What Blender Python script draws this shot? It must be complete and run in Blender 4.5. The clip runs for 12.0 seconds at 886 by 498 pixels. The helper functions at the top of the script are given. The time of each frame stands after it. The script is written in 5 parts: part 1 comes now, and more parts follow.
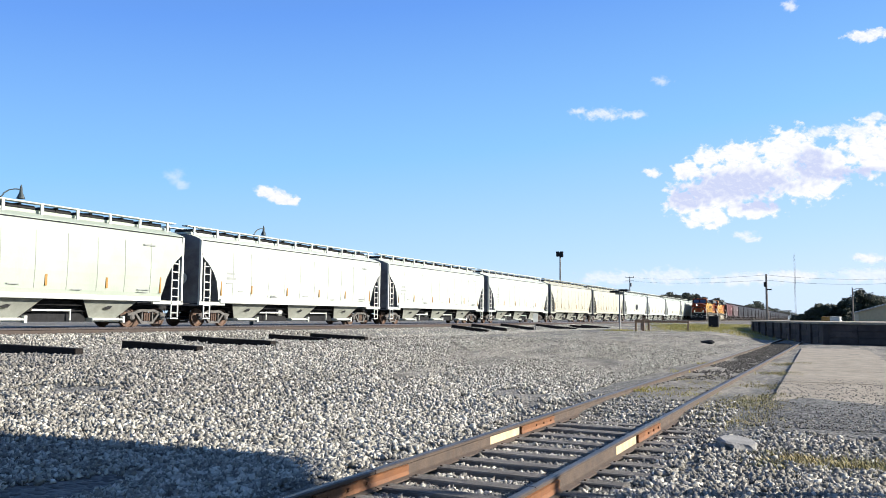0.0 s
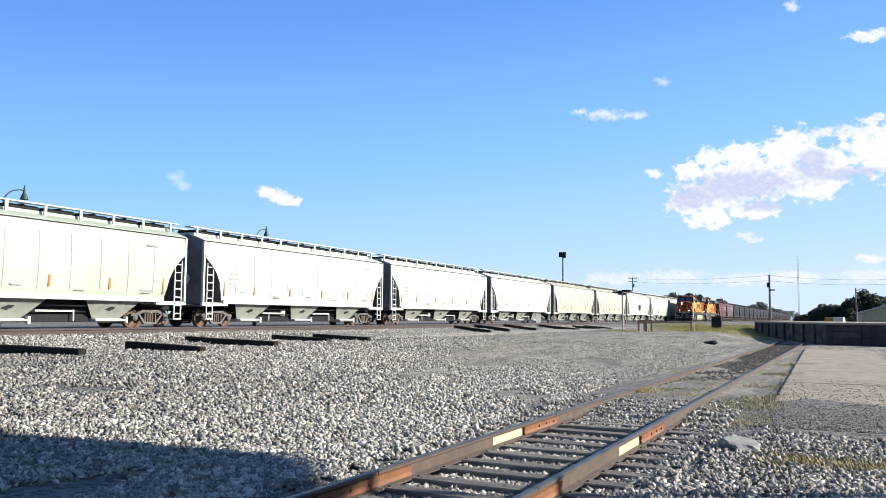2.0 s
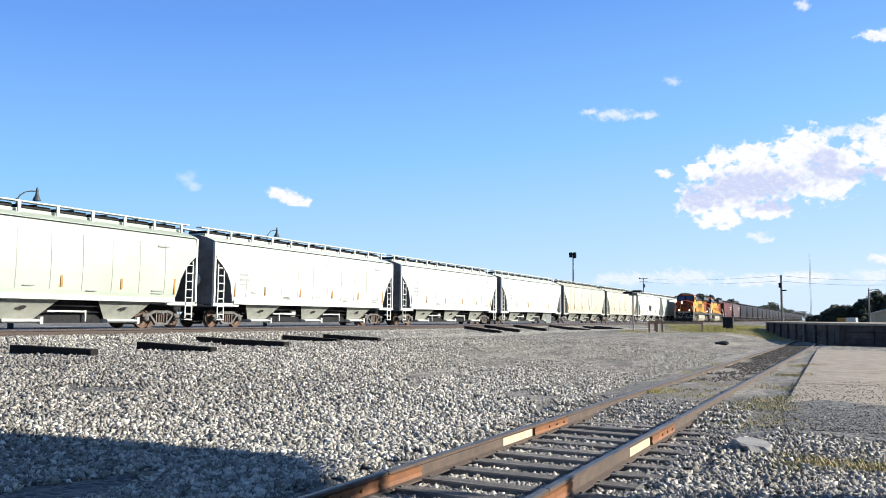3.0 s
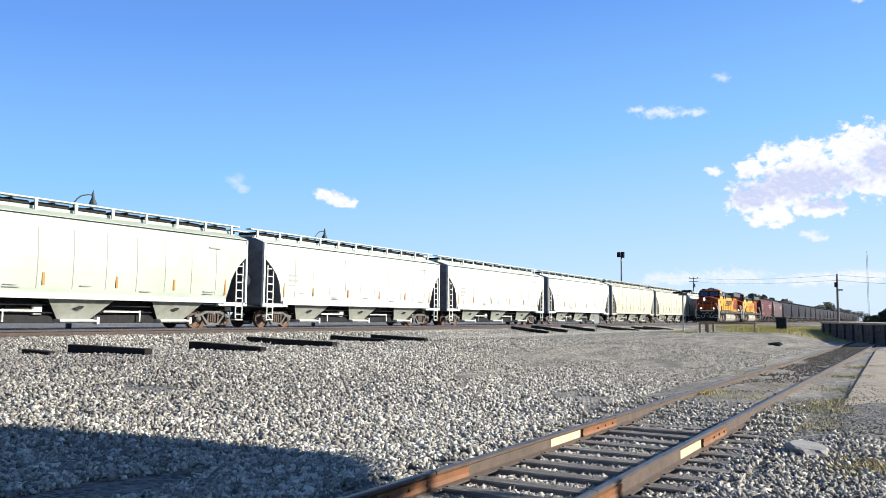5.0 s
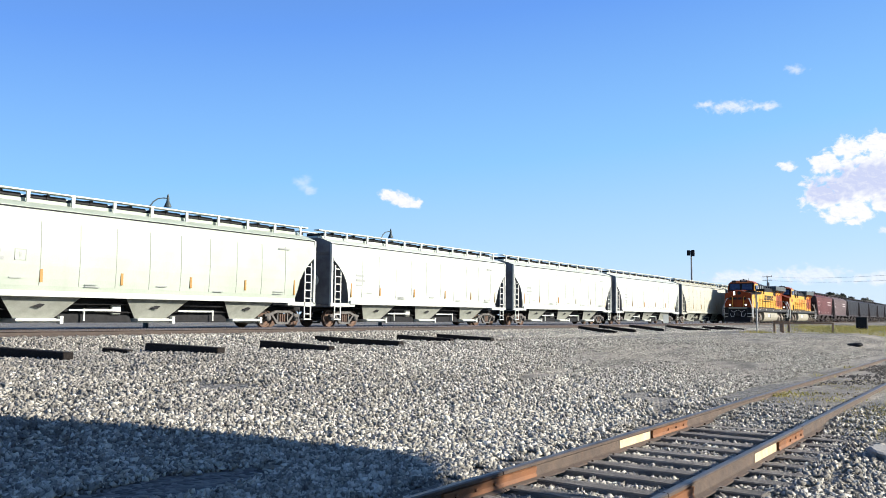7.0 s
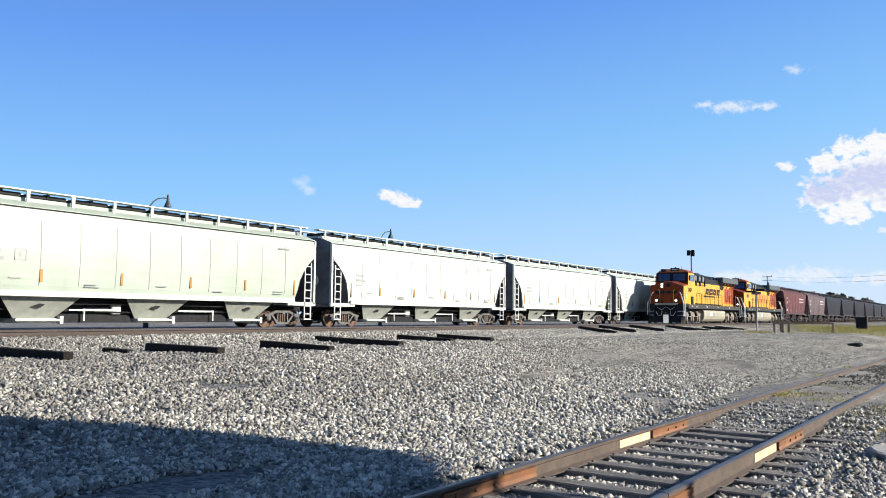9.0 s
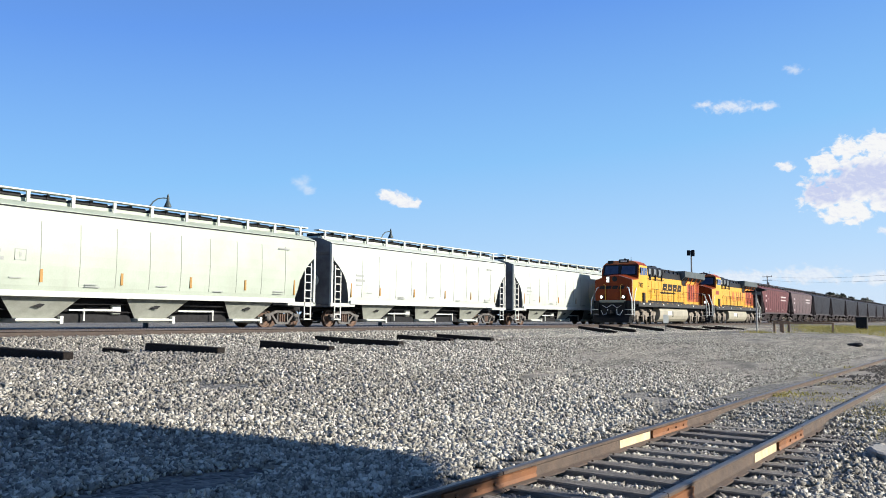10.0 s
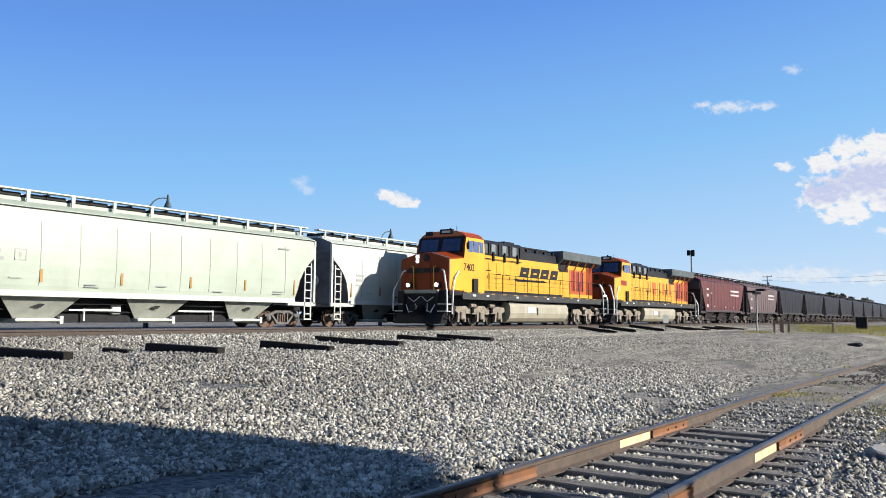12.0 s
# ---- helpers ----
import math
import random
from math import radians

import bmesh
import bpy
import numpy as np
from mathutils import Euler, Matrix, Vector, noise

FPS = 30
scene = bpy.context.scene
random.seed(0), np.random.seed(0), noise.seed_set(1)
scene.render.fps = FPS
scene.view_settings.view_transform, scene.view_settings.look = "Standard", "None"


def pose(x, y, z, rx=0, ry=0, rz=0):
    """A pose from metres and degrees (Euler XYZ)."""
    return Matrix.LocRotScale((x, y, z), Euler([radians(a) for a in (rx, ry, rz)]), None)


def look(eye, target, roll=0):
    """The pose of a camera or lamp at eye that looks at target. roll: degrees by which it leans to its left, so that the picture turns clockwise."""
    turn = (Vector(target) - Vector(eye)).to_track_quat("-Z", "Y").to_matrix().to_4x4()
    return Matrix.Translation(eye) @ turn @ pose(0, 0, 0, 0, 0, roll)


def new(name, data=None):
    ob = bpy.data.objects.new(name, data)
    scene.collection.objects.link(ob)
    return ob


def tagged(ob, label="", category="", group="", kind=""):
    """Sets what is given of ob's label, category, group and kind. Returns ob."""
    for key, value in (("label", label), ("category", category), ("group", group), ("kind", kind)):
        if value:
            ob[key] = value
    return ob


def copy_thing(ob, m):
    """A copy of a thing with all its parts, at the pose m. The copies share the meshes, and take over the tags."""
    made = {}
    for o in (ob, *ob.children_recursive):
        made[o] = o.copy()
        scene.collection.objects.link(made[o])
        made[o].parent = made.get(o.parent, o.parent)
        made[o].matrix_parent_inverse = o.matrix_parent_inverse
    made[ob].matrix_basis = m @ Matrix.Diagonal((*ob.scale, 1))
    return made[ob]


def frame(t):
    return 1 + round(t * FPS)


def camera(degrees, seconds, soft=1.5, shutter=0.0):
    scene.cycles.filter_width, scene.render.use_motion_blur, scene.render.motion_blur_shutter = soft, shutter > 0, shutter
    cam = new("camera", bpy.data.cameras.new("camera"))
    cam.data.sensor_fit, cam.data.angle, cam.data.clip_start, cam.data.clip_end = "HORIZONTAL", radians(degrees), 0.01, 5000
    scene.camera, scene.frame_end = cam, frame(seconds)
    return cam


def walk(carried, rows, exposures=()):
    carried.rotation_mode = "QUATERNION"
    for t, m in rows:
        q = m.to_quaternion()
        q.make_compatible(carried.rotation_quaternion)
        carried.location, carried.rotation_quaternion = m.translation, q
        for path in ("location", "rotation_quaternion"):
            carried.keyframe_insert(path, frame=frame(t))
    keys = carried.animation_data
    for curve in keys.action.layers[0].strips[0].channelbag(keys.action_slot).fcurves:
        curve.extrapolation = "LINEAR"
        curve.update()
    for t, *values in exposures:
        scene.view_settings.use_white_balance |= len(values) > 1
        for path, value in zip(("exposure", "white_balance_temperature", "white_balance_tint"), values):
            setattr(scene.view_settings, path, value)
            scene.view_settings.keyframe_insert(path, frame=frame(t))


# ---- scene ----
# ---------------------------------------------------------------- camera
EYE = 1.546
cam = camera(57.2, 12.0, soft=0.65)
PATH = [
    (0.0, 24.75, 4.71), (0.5, 24.75, 4.71), (0.8, 24.82, 4.72), (1.0, 24.88, 4.74), (1.5, 24.96, 4.74), (2.0, 24.94, 4.75),
    (2.5, 25.03, 4.78), (2.6, 25.06, 4.78), (2.7, 25.25, 4.78), (2.8, 25.45, 4.78), (2.9, 25.56, 4.78), (3.0, 25.65, 4.78),
    (3.1, 25.75, 4.78), (3.2, 26.04, 4.78), (3.6, 26.70, 4.78), (4.0, 27.37, 4.78), (4.4, 28.03, 4.78), (4.8, 28.70, 4.77),
    (5.0, 28.93, 4.77), (5.2, 29.02, 4.77), (5.3, 29.28, 4.77), (5.4, 29.58, 4.78), (5.5, 29.90, 4.79), (5.6, 30.29, 4.79),
    (5.7, 31.00, 4.78), (5.8, 31.53, 4.78), (5.9, 32.20, 4.78), (6.0, 33.08, 4.78), (6.1, 33.72, 4.77), (6.2, 33.59, 4.70),
    (6.3, 33.56, 4.70), (6.5, 33.56, 4.70), (7.2, 33.56, 4.70), (8.8, 33.56, 4.70), (12.0, 33.56, 4.70),
]
walk(cam, [(t, pose(0, 0, EYE, 90 + pitch, -0.5, yaw)) for t, yaw, pitch in PATH], exposures=[(0.0, 1.32), (6.0, 1.32), (9.0, 1.22), (12.0, 1.12)])

# ---------------------------------------------------------------- world and sun
SUN_AZ, SUN_EL = 67.5, 24.0
world = bpy.data.worlds.new("world")
scene.world = world
world.use_nodes = True
wn, wl = world.node_tree.nodes, world.node_tree.links
sky = wn.new("ShaderNodeTexSky")
sky.sky_type, sky.sun_disc = "NISHITA", False
sky.sun_elevation, sky.sun_rotation = radians(SUN_EL), radians(SUN_AZ)
sky.air_density, sky.dust_density, sky.ozone_density, sky.altitude = 1.0, 0.2, 3.0, 100
deepen = wn.new("ShaderNodeMix")
deepen.data_type = "RGBA"
deepen.inputs[0].default_value = 0.92
gain = wn.new("ShaderNodeVectorMath")
gain.operation = "SCALE"
gain.inputs[3].default_value = 0.08
wl.new(sky.outputs[0], gain.inputs[0])
# clear-air blue by height above the horizon
where = wn.new("ShaderNodeTexCoord")
ramp = wn.new("ShaderNodeValToRGB")
for place, colour in ((0.0, (0.265, 0.335, 0.43, 1)), (0.06, (0.21, 0.31, 0.435, 1)), (0.2, (0.112, 0.246, 0.425, 1)), (0.37, (0.057, 0.148, 0.385, 1)), (0.5, (0.047, 0.105, 0.26, 1)), (1.0, (0.032, 0.062, 0.15, 1))):
    stop = ramp.color_ramp.elements[0] if place == 0.0 else ramp.color_ramp.elements[-1] if place == 1.0 else ramp.color_ramp.elements.new(place)
    stop.position, stop.color = place, colour
sunward = wn.new("ShaderNodeVectorMath")
sunward.operation = "DOT_PRODUCT"
sunward.inputs[1].default_value = (-0.1 * math.sin(radians(SUN_AZ)), -0.1 * math.cos(radians(SUN_AZ)), 1.0)
wl.new(where.outputs["Generated"], sunward.inputs[0])
wl.new(sunward.outputs["Value"], ramp.inputs[0])
wl.new(gain.outputs[0], deepen.inputs[6])
wl.new(ramp.outputs[0], deepen.inputs[7])
wl.new(deepen.outputs[2], wn["Background"].inputs[0])
wn["Background"].inputs[1].default_value = 1.0
sun = new("sun", bpy.data.lights.new("sun", "SUN"))
sun.data.energy, sun.data.angle, sun.data.color = 4.4, radians(0.53), (1.0, 0.94, 0.84)
TO_SUN = Vector((math.sin(radians(SUN_AZ)) * math.cos(radians(SUN_EL)), math.cos(radians(SUN_AZ)) * math.cos(radians(SUN_EL)), math.sin(radians(SUN_EL))))
sun.matrix_world = look((60, 60, 40), Vector((60, 60, 40)) - TO_SUN)


# ---------------------------------------------------------------- materials
def node(nt, kind, **values):
    n = nt.nodes.new("ShaderNode" + kind)
    for k, v in values.items():
        n.inputs[k].default_value = v
    return n


def mat(name, a, b=None, rough=0.7, metal=0.0, scale=3.0, fine=40.0, bump=0.15, spread=0.5, stains=None, random_tone=0.0, stretch=(1, 1, 1), spec=0.5):
    """Two-scale noise between colours a and b, an optional stain colour, fine bump; random_tone varies pieces."""
    m = bpy.data.materials.new(name)
    m.use_nodes = True
    nt = m.node_tree
    L = nt.links
    bs = nt.nodes["Principled BSDF"]
    b = b or tuple(c * 0.75 for c in a)
    co = nt.nodes.new("ShaderNodeTexCoord")
    mp = nt.nodes.new("ShaderNodeMapping")
    mp.inputs["Scale"].default_value = stretch
    L.new(co.outputs["Object"], mp.inputs[0])
    n1 = node(nt, "TexNoise", Scale=scale, Detail=6.0, Roughness=0.6)
    n2 = node(nt, "TexNoise", Scale=fine, Detail=4.0, Roughness=0.7)
    for n in (n1, n2):
        L.new(mp.outputs[0], n.inputs["Vector"])
    add = nt.nodes.new("ShaderNodeMath")
    add.operation = "MULTIPLY_ADD"
    L.new(n2.outputs[0], add.inputs[0])
    add.inputs[1].default_value = 0.45
    L.new(n1.outputs[0], add.inputs[2])
    mr = node(nt, "MapRange")
    mr.inputs[1].default_value, mr.inputs[2].default_value = 0.72 - spread * 0.4, 0.72 + spread * 0.4
    L.new(add.outputs[0], mr.inputs[0])
    mix = nt.nodes.new("ShaderNodeMix")
    mix.data_type = "RGBA"
    mix.inputs[6].default_value, mix.inputs[7].default_value = (*a, 1), (*b, 1)
    L.new(mr.outputs[0], mix.inputs[0])
    out = mix.outputs[2]
    if stains:
        n3 = node(nt, "TexNoise", Scale=scale * 0.6, Detail=8.0, Roughness=0.75)
        mp2 = nt.nodes.new("ShaderNodeMapping")
        mp2.inputs["Scale"].default_value = (2.5, 2.5, 0.5)
        L.new(co.outputs["Object"], mp2.inputs[0])
        L.new(mp2.outputs[0], n3.inputs["Vector"])
        r3 = node(nt, "MapRange")
        r3.inputs[1].default_value, r3.inputs[2].default_value, r3.inputs[4].default_value = 0.55, 0.75, 0.6
        L.new(n3.outputs[0], r3.inputs[0])
        mx = nt.nodes.new("ShaderNodeMix")
        mx.data_type = "RGBA"
        mx.inputs[7].default_value = (*stains, 1)
        L.new(r3.outputs[0], mx.inputs[0])
        L.new(out, mx.inputs[6])
        out = mx.outputs[2]
    if random_tone:
        oi = nt.nodes.new("ShaderNodeObjectInfo")
        geo = nt.nodes.new("ShaderNodeNewGeometry")
        sm = nt.nodes.new("ShaderNodeMath")
        sm.operation = "ADD"
        L.new(oi.outputs["Random"], sm.inputs[0])
        L.new(geo.outputs["Random Per Island"], sm.inputs[1])
        rr = node(nt, "MapRange")
        rr.inputs[1].default_value, rr.inputs[2].default_value = 0.2, 1.8
        rr.inputs[3].default_value, rr.inputs[4].default_value = 1 - random_tone, 1 + random_tone
        L.new(sm.outputs[0], rr.inputs[0])
        hs = node(nt, "HueSaturation")
        L.new(rr.outputs[0], hs.inputs["Value"])
        L.new(out, hs.inputs["Color"])
        out = hs.outputs[0]
    L.new(out, bs.inputs["Base Color"])
    bs.inputs["Metallic"].default_value = metal
    bs.inputs["Specular IOR Level"].default_value = spec
    rg = node(nt, "MapRange")
    rg.inputs[3].default_value, rg.inputs[4].default_value = max(0.05, rough - 0.12), min(1, rough + 0.12)
    L.new(n2.outputs[0], rg.inputs[0])
    L.new(rg.outputs[0], bs.inputs["Roughness"])
    bp = node(nt, "Bump", Strength=bump, Distance=0.02)
    L.new(n2.outputs[0], bp.inputs["Height"])
    L.new(bp.outputs[0], bs.inputs["Normal"])
    return m


WHITE = mat("hopper_pale_paint", (0.44, 0.47, 0.42), (0.37, 0.4, 0.345), 0.5, scale=0.9, fine=18, bump=0.04, stains=(0.34, 0.36, 0.305))
SAGE = mat("hopper_sage_paint", (0.33, 0.37, 0.305), (0.275, 0.31, 0.25), 0.5, scale=0.9, fine=18, bump=0.04, stains=(0.27, 0.29, 0.24))
WHITE_TRIM = mat("hopper_trim_paint", (0.5, 0.51, 0.47), (0.38, 0.39, 0.35), 0.5, scale=2, fine=25, bump=0.05)
CREAM = mat("hopper_cream_paint", (0.38, 0.38, 0.31), (0.31, 0.305, 0.245), 0.55, scale=1.0, fine=18, bump=0.04, stains=(0.2, 0.18, 0.12))
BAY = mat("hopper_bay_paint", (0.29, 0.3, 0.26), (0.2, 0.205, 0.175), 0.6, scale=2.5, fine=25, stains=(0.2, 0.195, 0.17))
SHADED_END = mat("shaded_end_grey", (0.16, 0.17, 0.18), (0.09, 0.09, 0.1), 0.6, scale=2, fine=20, spec=0.12)
DARK = mat("soot_and_shade_dark", (0.022, 0.022, 0.024), (0.012, 0.012, 0.012), 0.6, 0.2, scale=4, spec=0.12)
BLACK = mat("black_paint", (0.008, 0.008, 0.009), (0.014, 0.013, 0.012), 0.45, scale=3, spec=0.12)
RUSTWHEEL = mat("rusty_wheel_steel", (0.13, 0.07, 0.04), (0.05, 0.035, 0.028), 0.65, 0.3, scale=6)
LOCO_WHEEL = mat("oily_wheel_steel", (0.06, 0.05, 0.042), (0.03, 0.026, 0.023), 0.6, 0.3, scale=6)
TRUCK = mat("cast_truck_steel", (0.12, 0.115, 0.105), (0.055, 0.05, 0.047), 0.7, 0.1, scale=5, stains=(0.11, 0.075, 0.05))
YELLOW_STRIPE = mat("yellow_reflector", (0.3, 0.15, 0.015), (0.24, 0.12, 0.012), 0.5)
STENCIL = mat("grey_stencil_paint", (0.2, 0.21, 0.2), (0.27, 0.28, 0.26), 0.6)
SEAM = mat("seam_shadow_paint", (0.21, 0.225, 0.19), (0.17, 0.18, 0.155), 0.6)
MAROON = mat("brown_hopper_paint", (0.115, 0.036, 0.036), (0.075, 0.025, 0.026), 0.55, scale=1.2, fine=20, bump=0.05, stains=(0.09, 0.05, 0.048), random_tone=0.2, spec=0.2)
DARK_BROWN = mat("sooty_hopper_paint", (0.022, 0.022, 0.027), (0.013, 0.013, 0.017), 0.5, scale=1.2, fine=20, bump=0.05, stains=(0.045, 0.043, 0.05), random_tone=0.35, spec=0.12)
MAROON_TRIM = mat("brown_trim_paint", (0.035, 0.02, 0.021), (0.02, 0.014, 0.015), 0.6, scale=2, fine=20)
DUSTY_MAROON = mat("dusty_maroon_paint", (0.085, 0.046, 0.046), (0.055, 0.034, 0.035), 0.6, scale=1.4, fine=20, bump=0.05, stains=(0.12, 0.1, 0.1))
LETTER_WHITE = mat("white_lettering", (0.5, 0.47, 0.45), (0.38, 0.34, 0.33), 0.6)
ORANGE = mat("locomotive_orange", (0.43, 0.1, 0.01), (0.35, 0.08, 0.01), 0.35, scale=0.9, fine=20, bump=0.03, stains=(0.28, 0.08, 0.015))
YELLOW = mat("locomotive_yellow", (0.6, 0.32, 0.018), (0.5, 0.25, 0.015), 0.35, scale=0.9, fine=20, bump=0.03, stains=(0.28, 0.13, 0.014))
NOSE = mat("locomotive_nose_orange", (0.23, 0.036, 0.005), (0.14, 0.022, 0.005), 0.45, scale=1.2, fine=20, bump=0.03, spec=0.15)
LOCO_BLACK = mat("locomotive_black", (0.012, 0.012, 0.014), (0.022, 0.022, 0.022), 0.5, scale=2, stains=(0.04, 0.036, 0.032), spec=0.12)
LOCO_GREY = mat("radiator_grey", (0.1, 0.115, 0.115), (0.06, 0.07, 0.072), 0.5, scale=2, spec=0.12)
TANK = mat("dusty_fuel_tank", (0.3, 0.28, 0.21), (0.22, 0.2, 0.15), 0.6, scale=1.5, fine=20, stains=(0.25, 0.22, 0.17))
LOCO_TRUCK = mat("dusty_loco_truck", (0.24, 0.2, 0.15), (0.1, 0.085, 0.07), 0.75, scale=4, fine=30, stains=(0.1, 0.08, 0.06))
SKIRT = mat("dusty_black_skirt", (0.055, 0.055, 0.052), (0.03, 0.03, 0.03), 0.6, scale=3, fine=20, stains=(0.1, 0.09, 0.075), spec=0.15)
GRILLE = mat("grey_grille_screen", (0.15, 0.17, 0.18), (0.1, 0.11, 0.12), 0.6, scale=4, fine=40)
SILVER = mat("silver_handrail_paint", (0.62, 0.62, 0.6), (0.5, 0.5, 0.48), 0.4, 0.3)
RED = mat("red_stripe_paint", (0.24, 0.018, 0.008), (0.2, 0.015, 0.008), 0.4)
# blue in the glass colour stands in for the reflected sky
GLASS = mat("sky_reflecting_blue_glass", (0.08, 0.125, 0.25), (0.05, 0.08, 0.16), 0.05, bump=0.0)
RAIL_RUST = mat("rusty_rail_web", (0.095, 0.066, 0.047), (0.055, 0.04, 0.032), 0.8, 0.1, scale=5, fine=60, bump=0.3, stains=(0.14, 0.07, 0.032))
MAIN_RAIL = mat("dark_rail_web", (0.065, 0.045, 0.034), (0.04, 0.03, 0.025), 0.8, 0.1, scale=5, fine=60, bump=0.3)
RAIL_TOP = mat("worn_rail_head", (0.13, 0.11, 0.095), (0.06, 0.05, 0.042), 0.42, 0.7, scale=3, fine=60, bump=0.1, stretch=(4, 0.6, 4))
RAIL_SHINY = mat("polished_rail_head", (0.42, 0.38, 0.34), (0.25, 0.2, 0.17), 0.3, 0.85, scale=3, fine=50, bump=0.05)
JOINT_ORANGE = mat("fresh_rust_joint_bar", (0.21, 0.08, 0.024), (0.12, 0.05, 0.02), 0.75, scale=6, fine=60, bump=0.25)
JOINT_PALE = mat("pale_sunlit_joint", (0.62, 0.49, 0.32), (0.42, 0.3, 0.17), 0.7, scale=6, fine=60, bump=0.2)
TIE = mat("weathered_tie_wood", (0.22, 0.2, 0.172), (0.065, 0.057, 0.05), 0.9, scale=3, fine=30, bump=0.6, random_tone=0.35, stretch=(1, 12, 12))
NEW_TIE = mat("creosoted_tie_wood", (0.022, 0.018, 0.016), (0.012, 0.01, 0.009), 0.8, scale=3, fine=30, bump=0.4, random_tone=0.2, stretch=(1, 10, 10), spec=0.12)
STONE = mat("crushed_limestone", (0.61, 0.577, 0.495), (0.25, 0.235, 0.198), 0.9, scale=6, fine=60, bump=0.3, random_tone=0.7, spec=0.12)
DARK_STONE = mat("oily_shade_ballast", (0.27, 0.253, 0.22), (0.08, 0.075, 0.066), 0.9, scale=6, fine=60, bump=0.3, random_tone=0.6, spec=0.12)
FOULED = mat("fouled_ballast_stone", (0.15, 0.138, 0.12), (0.05, 0.046, 0.041), 0.9, scale=6, fine=60, bump=0.3, random_tone=0.6, spec=0.12)
CONCRETE = mat("worn_concrete", (0.39, 0.33, 0.245), (0.16, 0.135, 0.1), 0.9, scale=2.2, fine=34, bump=0.8, spread=0.8, stains=(0.17, 0.145, 0.11))
ROCK = mat("pale_concrete_lump", (0.27, 0.26, 0.24), (0.17, 0.165, 0.155), 0.9, scale=3, fine=30, bump=0.4)
TIMBER = mat("dark_dock_timber", (0.06, 0.046, 0.042), (0.018, 0.014, 0.013), 0.85, scale=2, fine=30, bump=0.4, random_tone=0.4)
POLE_WOOD = mat("weathered_pole_wood", (0.20, 0.17, 0.14), (0.12, 0.10, 0.085), 0.9, scale=3, fine=30, stretch=(6, 6, 1))
POST_PALE = mat("pale_weathered_post", (0.36, 0.35, 0.32), (0.25, 0.24, 0.22), 0.6)
POST_GREY = mat("galvanised_post", (0.16, 0.16, 0.16), (0.11, 0.11, 0.11), 0.5, 0.5)
GREEN_POST = mat("dark_green_lamp_paint", (0.03, 0.045, 0.045), (0.02, 0.03, 0.03), 0.5)
BROWN_STEEL = mat("brown_rust_guard", (0.3, 0.19, 0.12), (0.18, 0.11, 0.065), 0.8)
SHED_WALL = mat("tan_metal_siding", (0.4, 0.33, 0.2), (0.33, 0.27, 0.165), 0.6)
SHED_ROOF = mat("grey_metal_roof", (0.3, 0.3, 0.28), (0.22, 0.22, 0.21), 0.5)
LEAF = mat("tree_leaves", (0.02, 0.032, 0.013), (0.01, 0.017, 0.008), 0.7, scale=0.5, fine=4, random_tone=0.5)
BARK = mat("tree_bark", (0.07, 0.055, 0.04), (0.04, 0.03, 0.025), 0.9)
GRASS = mat("dry_green_grass", (0.25, 0.25, 0.045), (0.42, 0.34, 0.09), 0.8, scale=0.5, fine=6, random_tone=0.4)
STRAW = mat("straw_weeds", (0.44, 0.35, 0.16), (0.28, 0.26, 0.1), 0.85, scale=2, fine=20, random_tone=0.4)
LAMP_GLOW = bpy.data.materials.new("headlight_lens")
LAMP_GLOW.use_nodes = True
LAMP_GLOW.node_tree.nodes["Principled BSDF"].inputs["Emission Color"].default_value = (1, 0.93, 0.78, 1)
LAMP_GLOW.node_tree.nodes["Principled BSDF"].inputs["Emission Strength"].default_value = 2.5


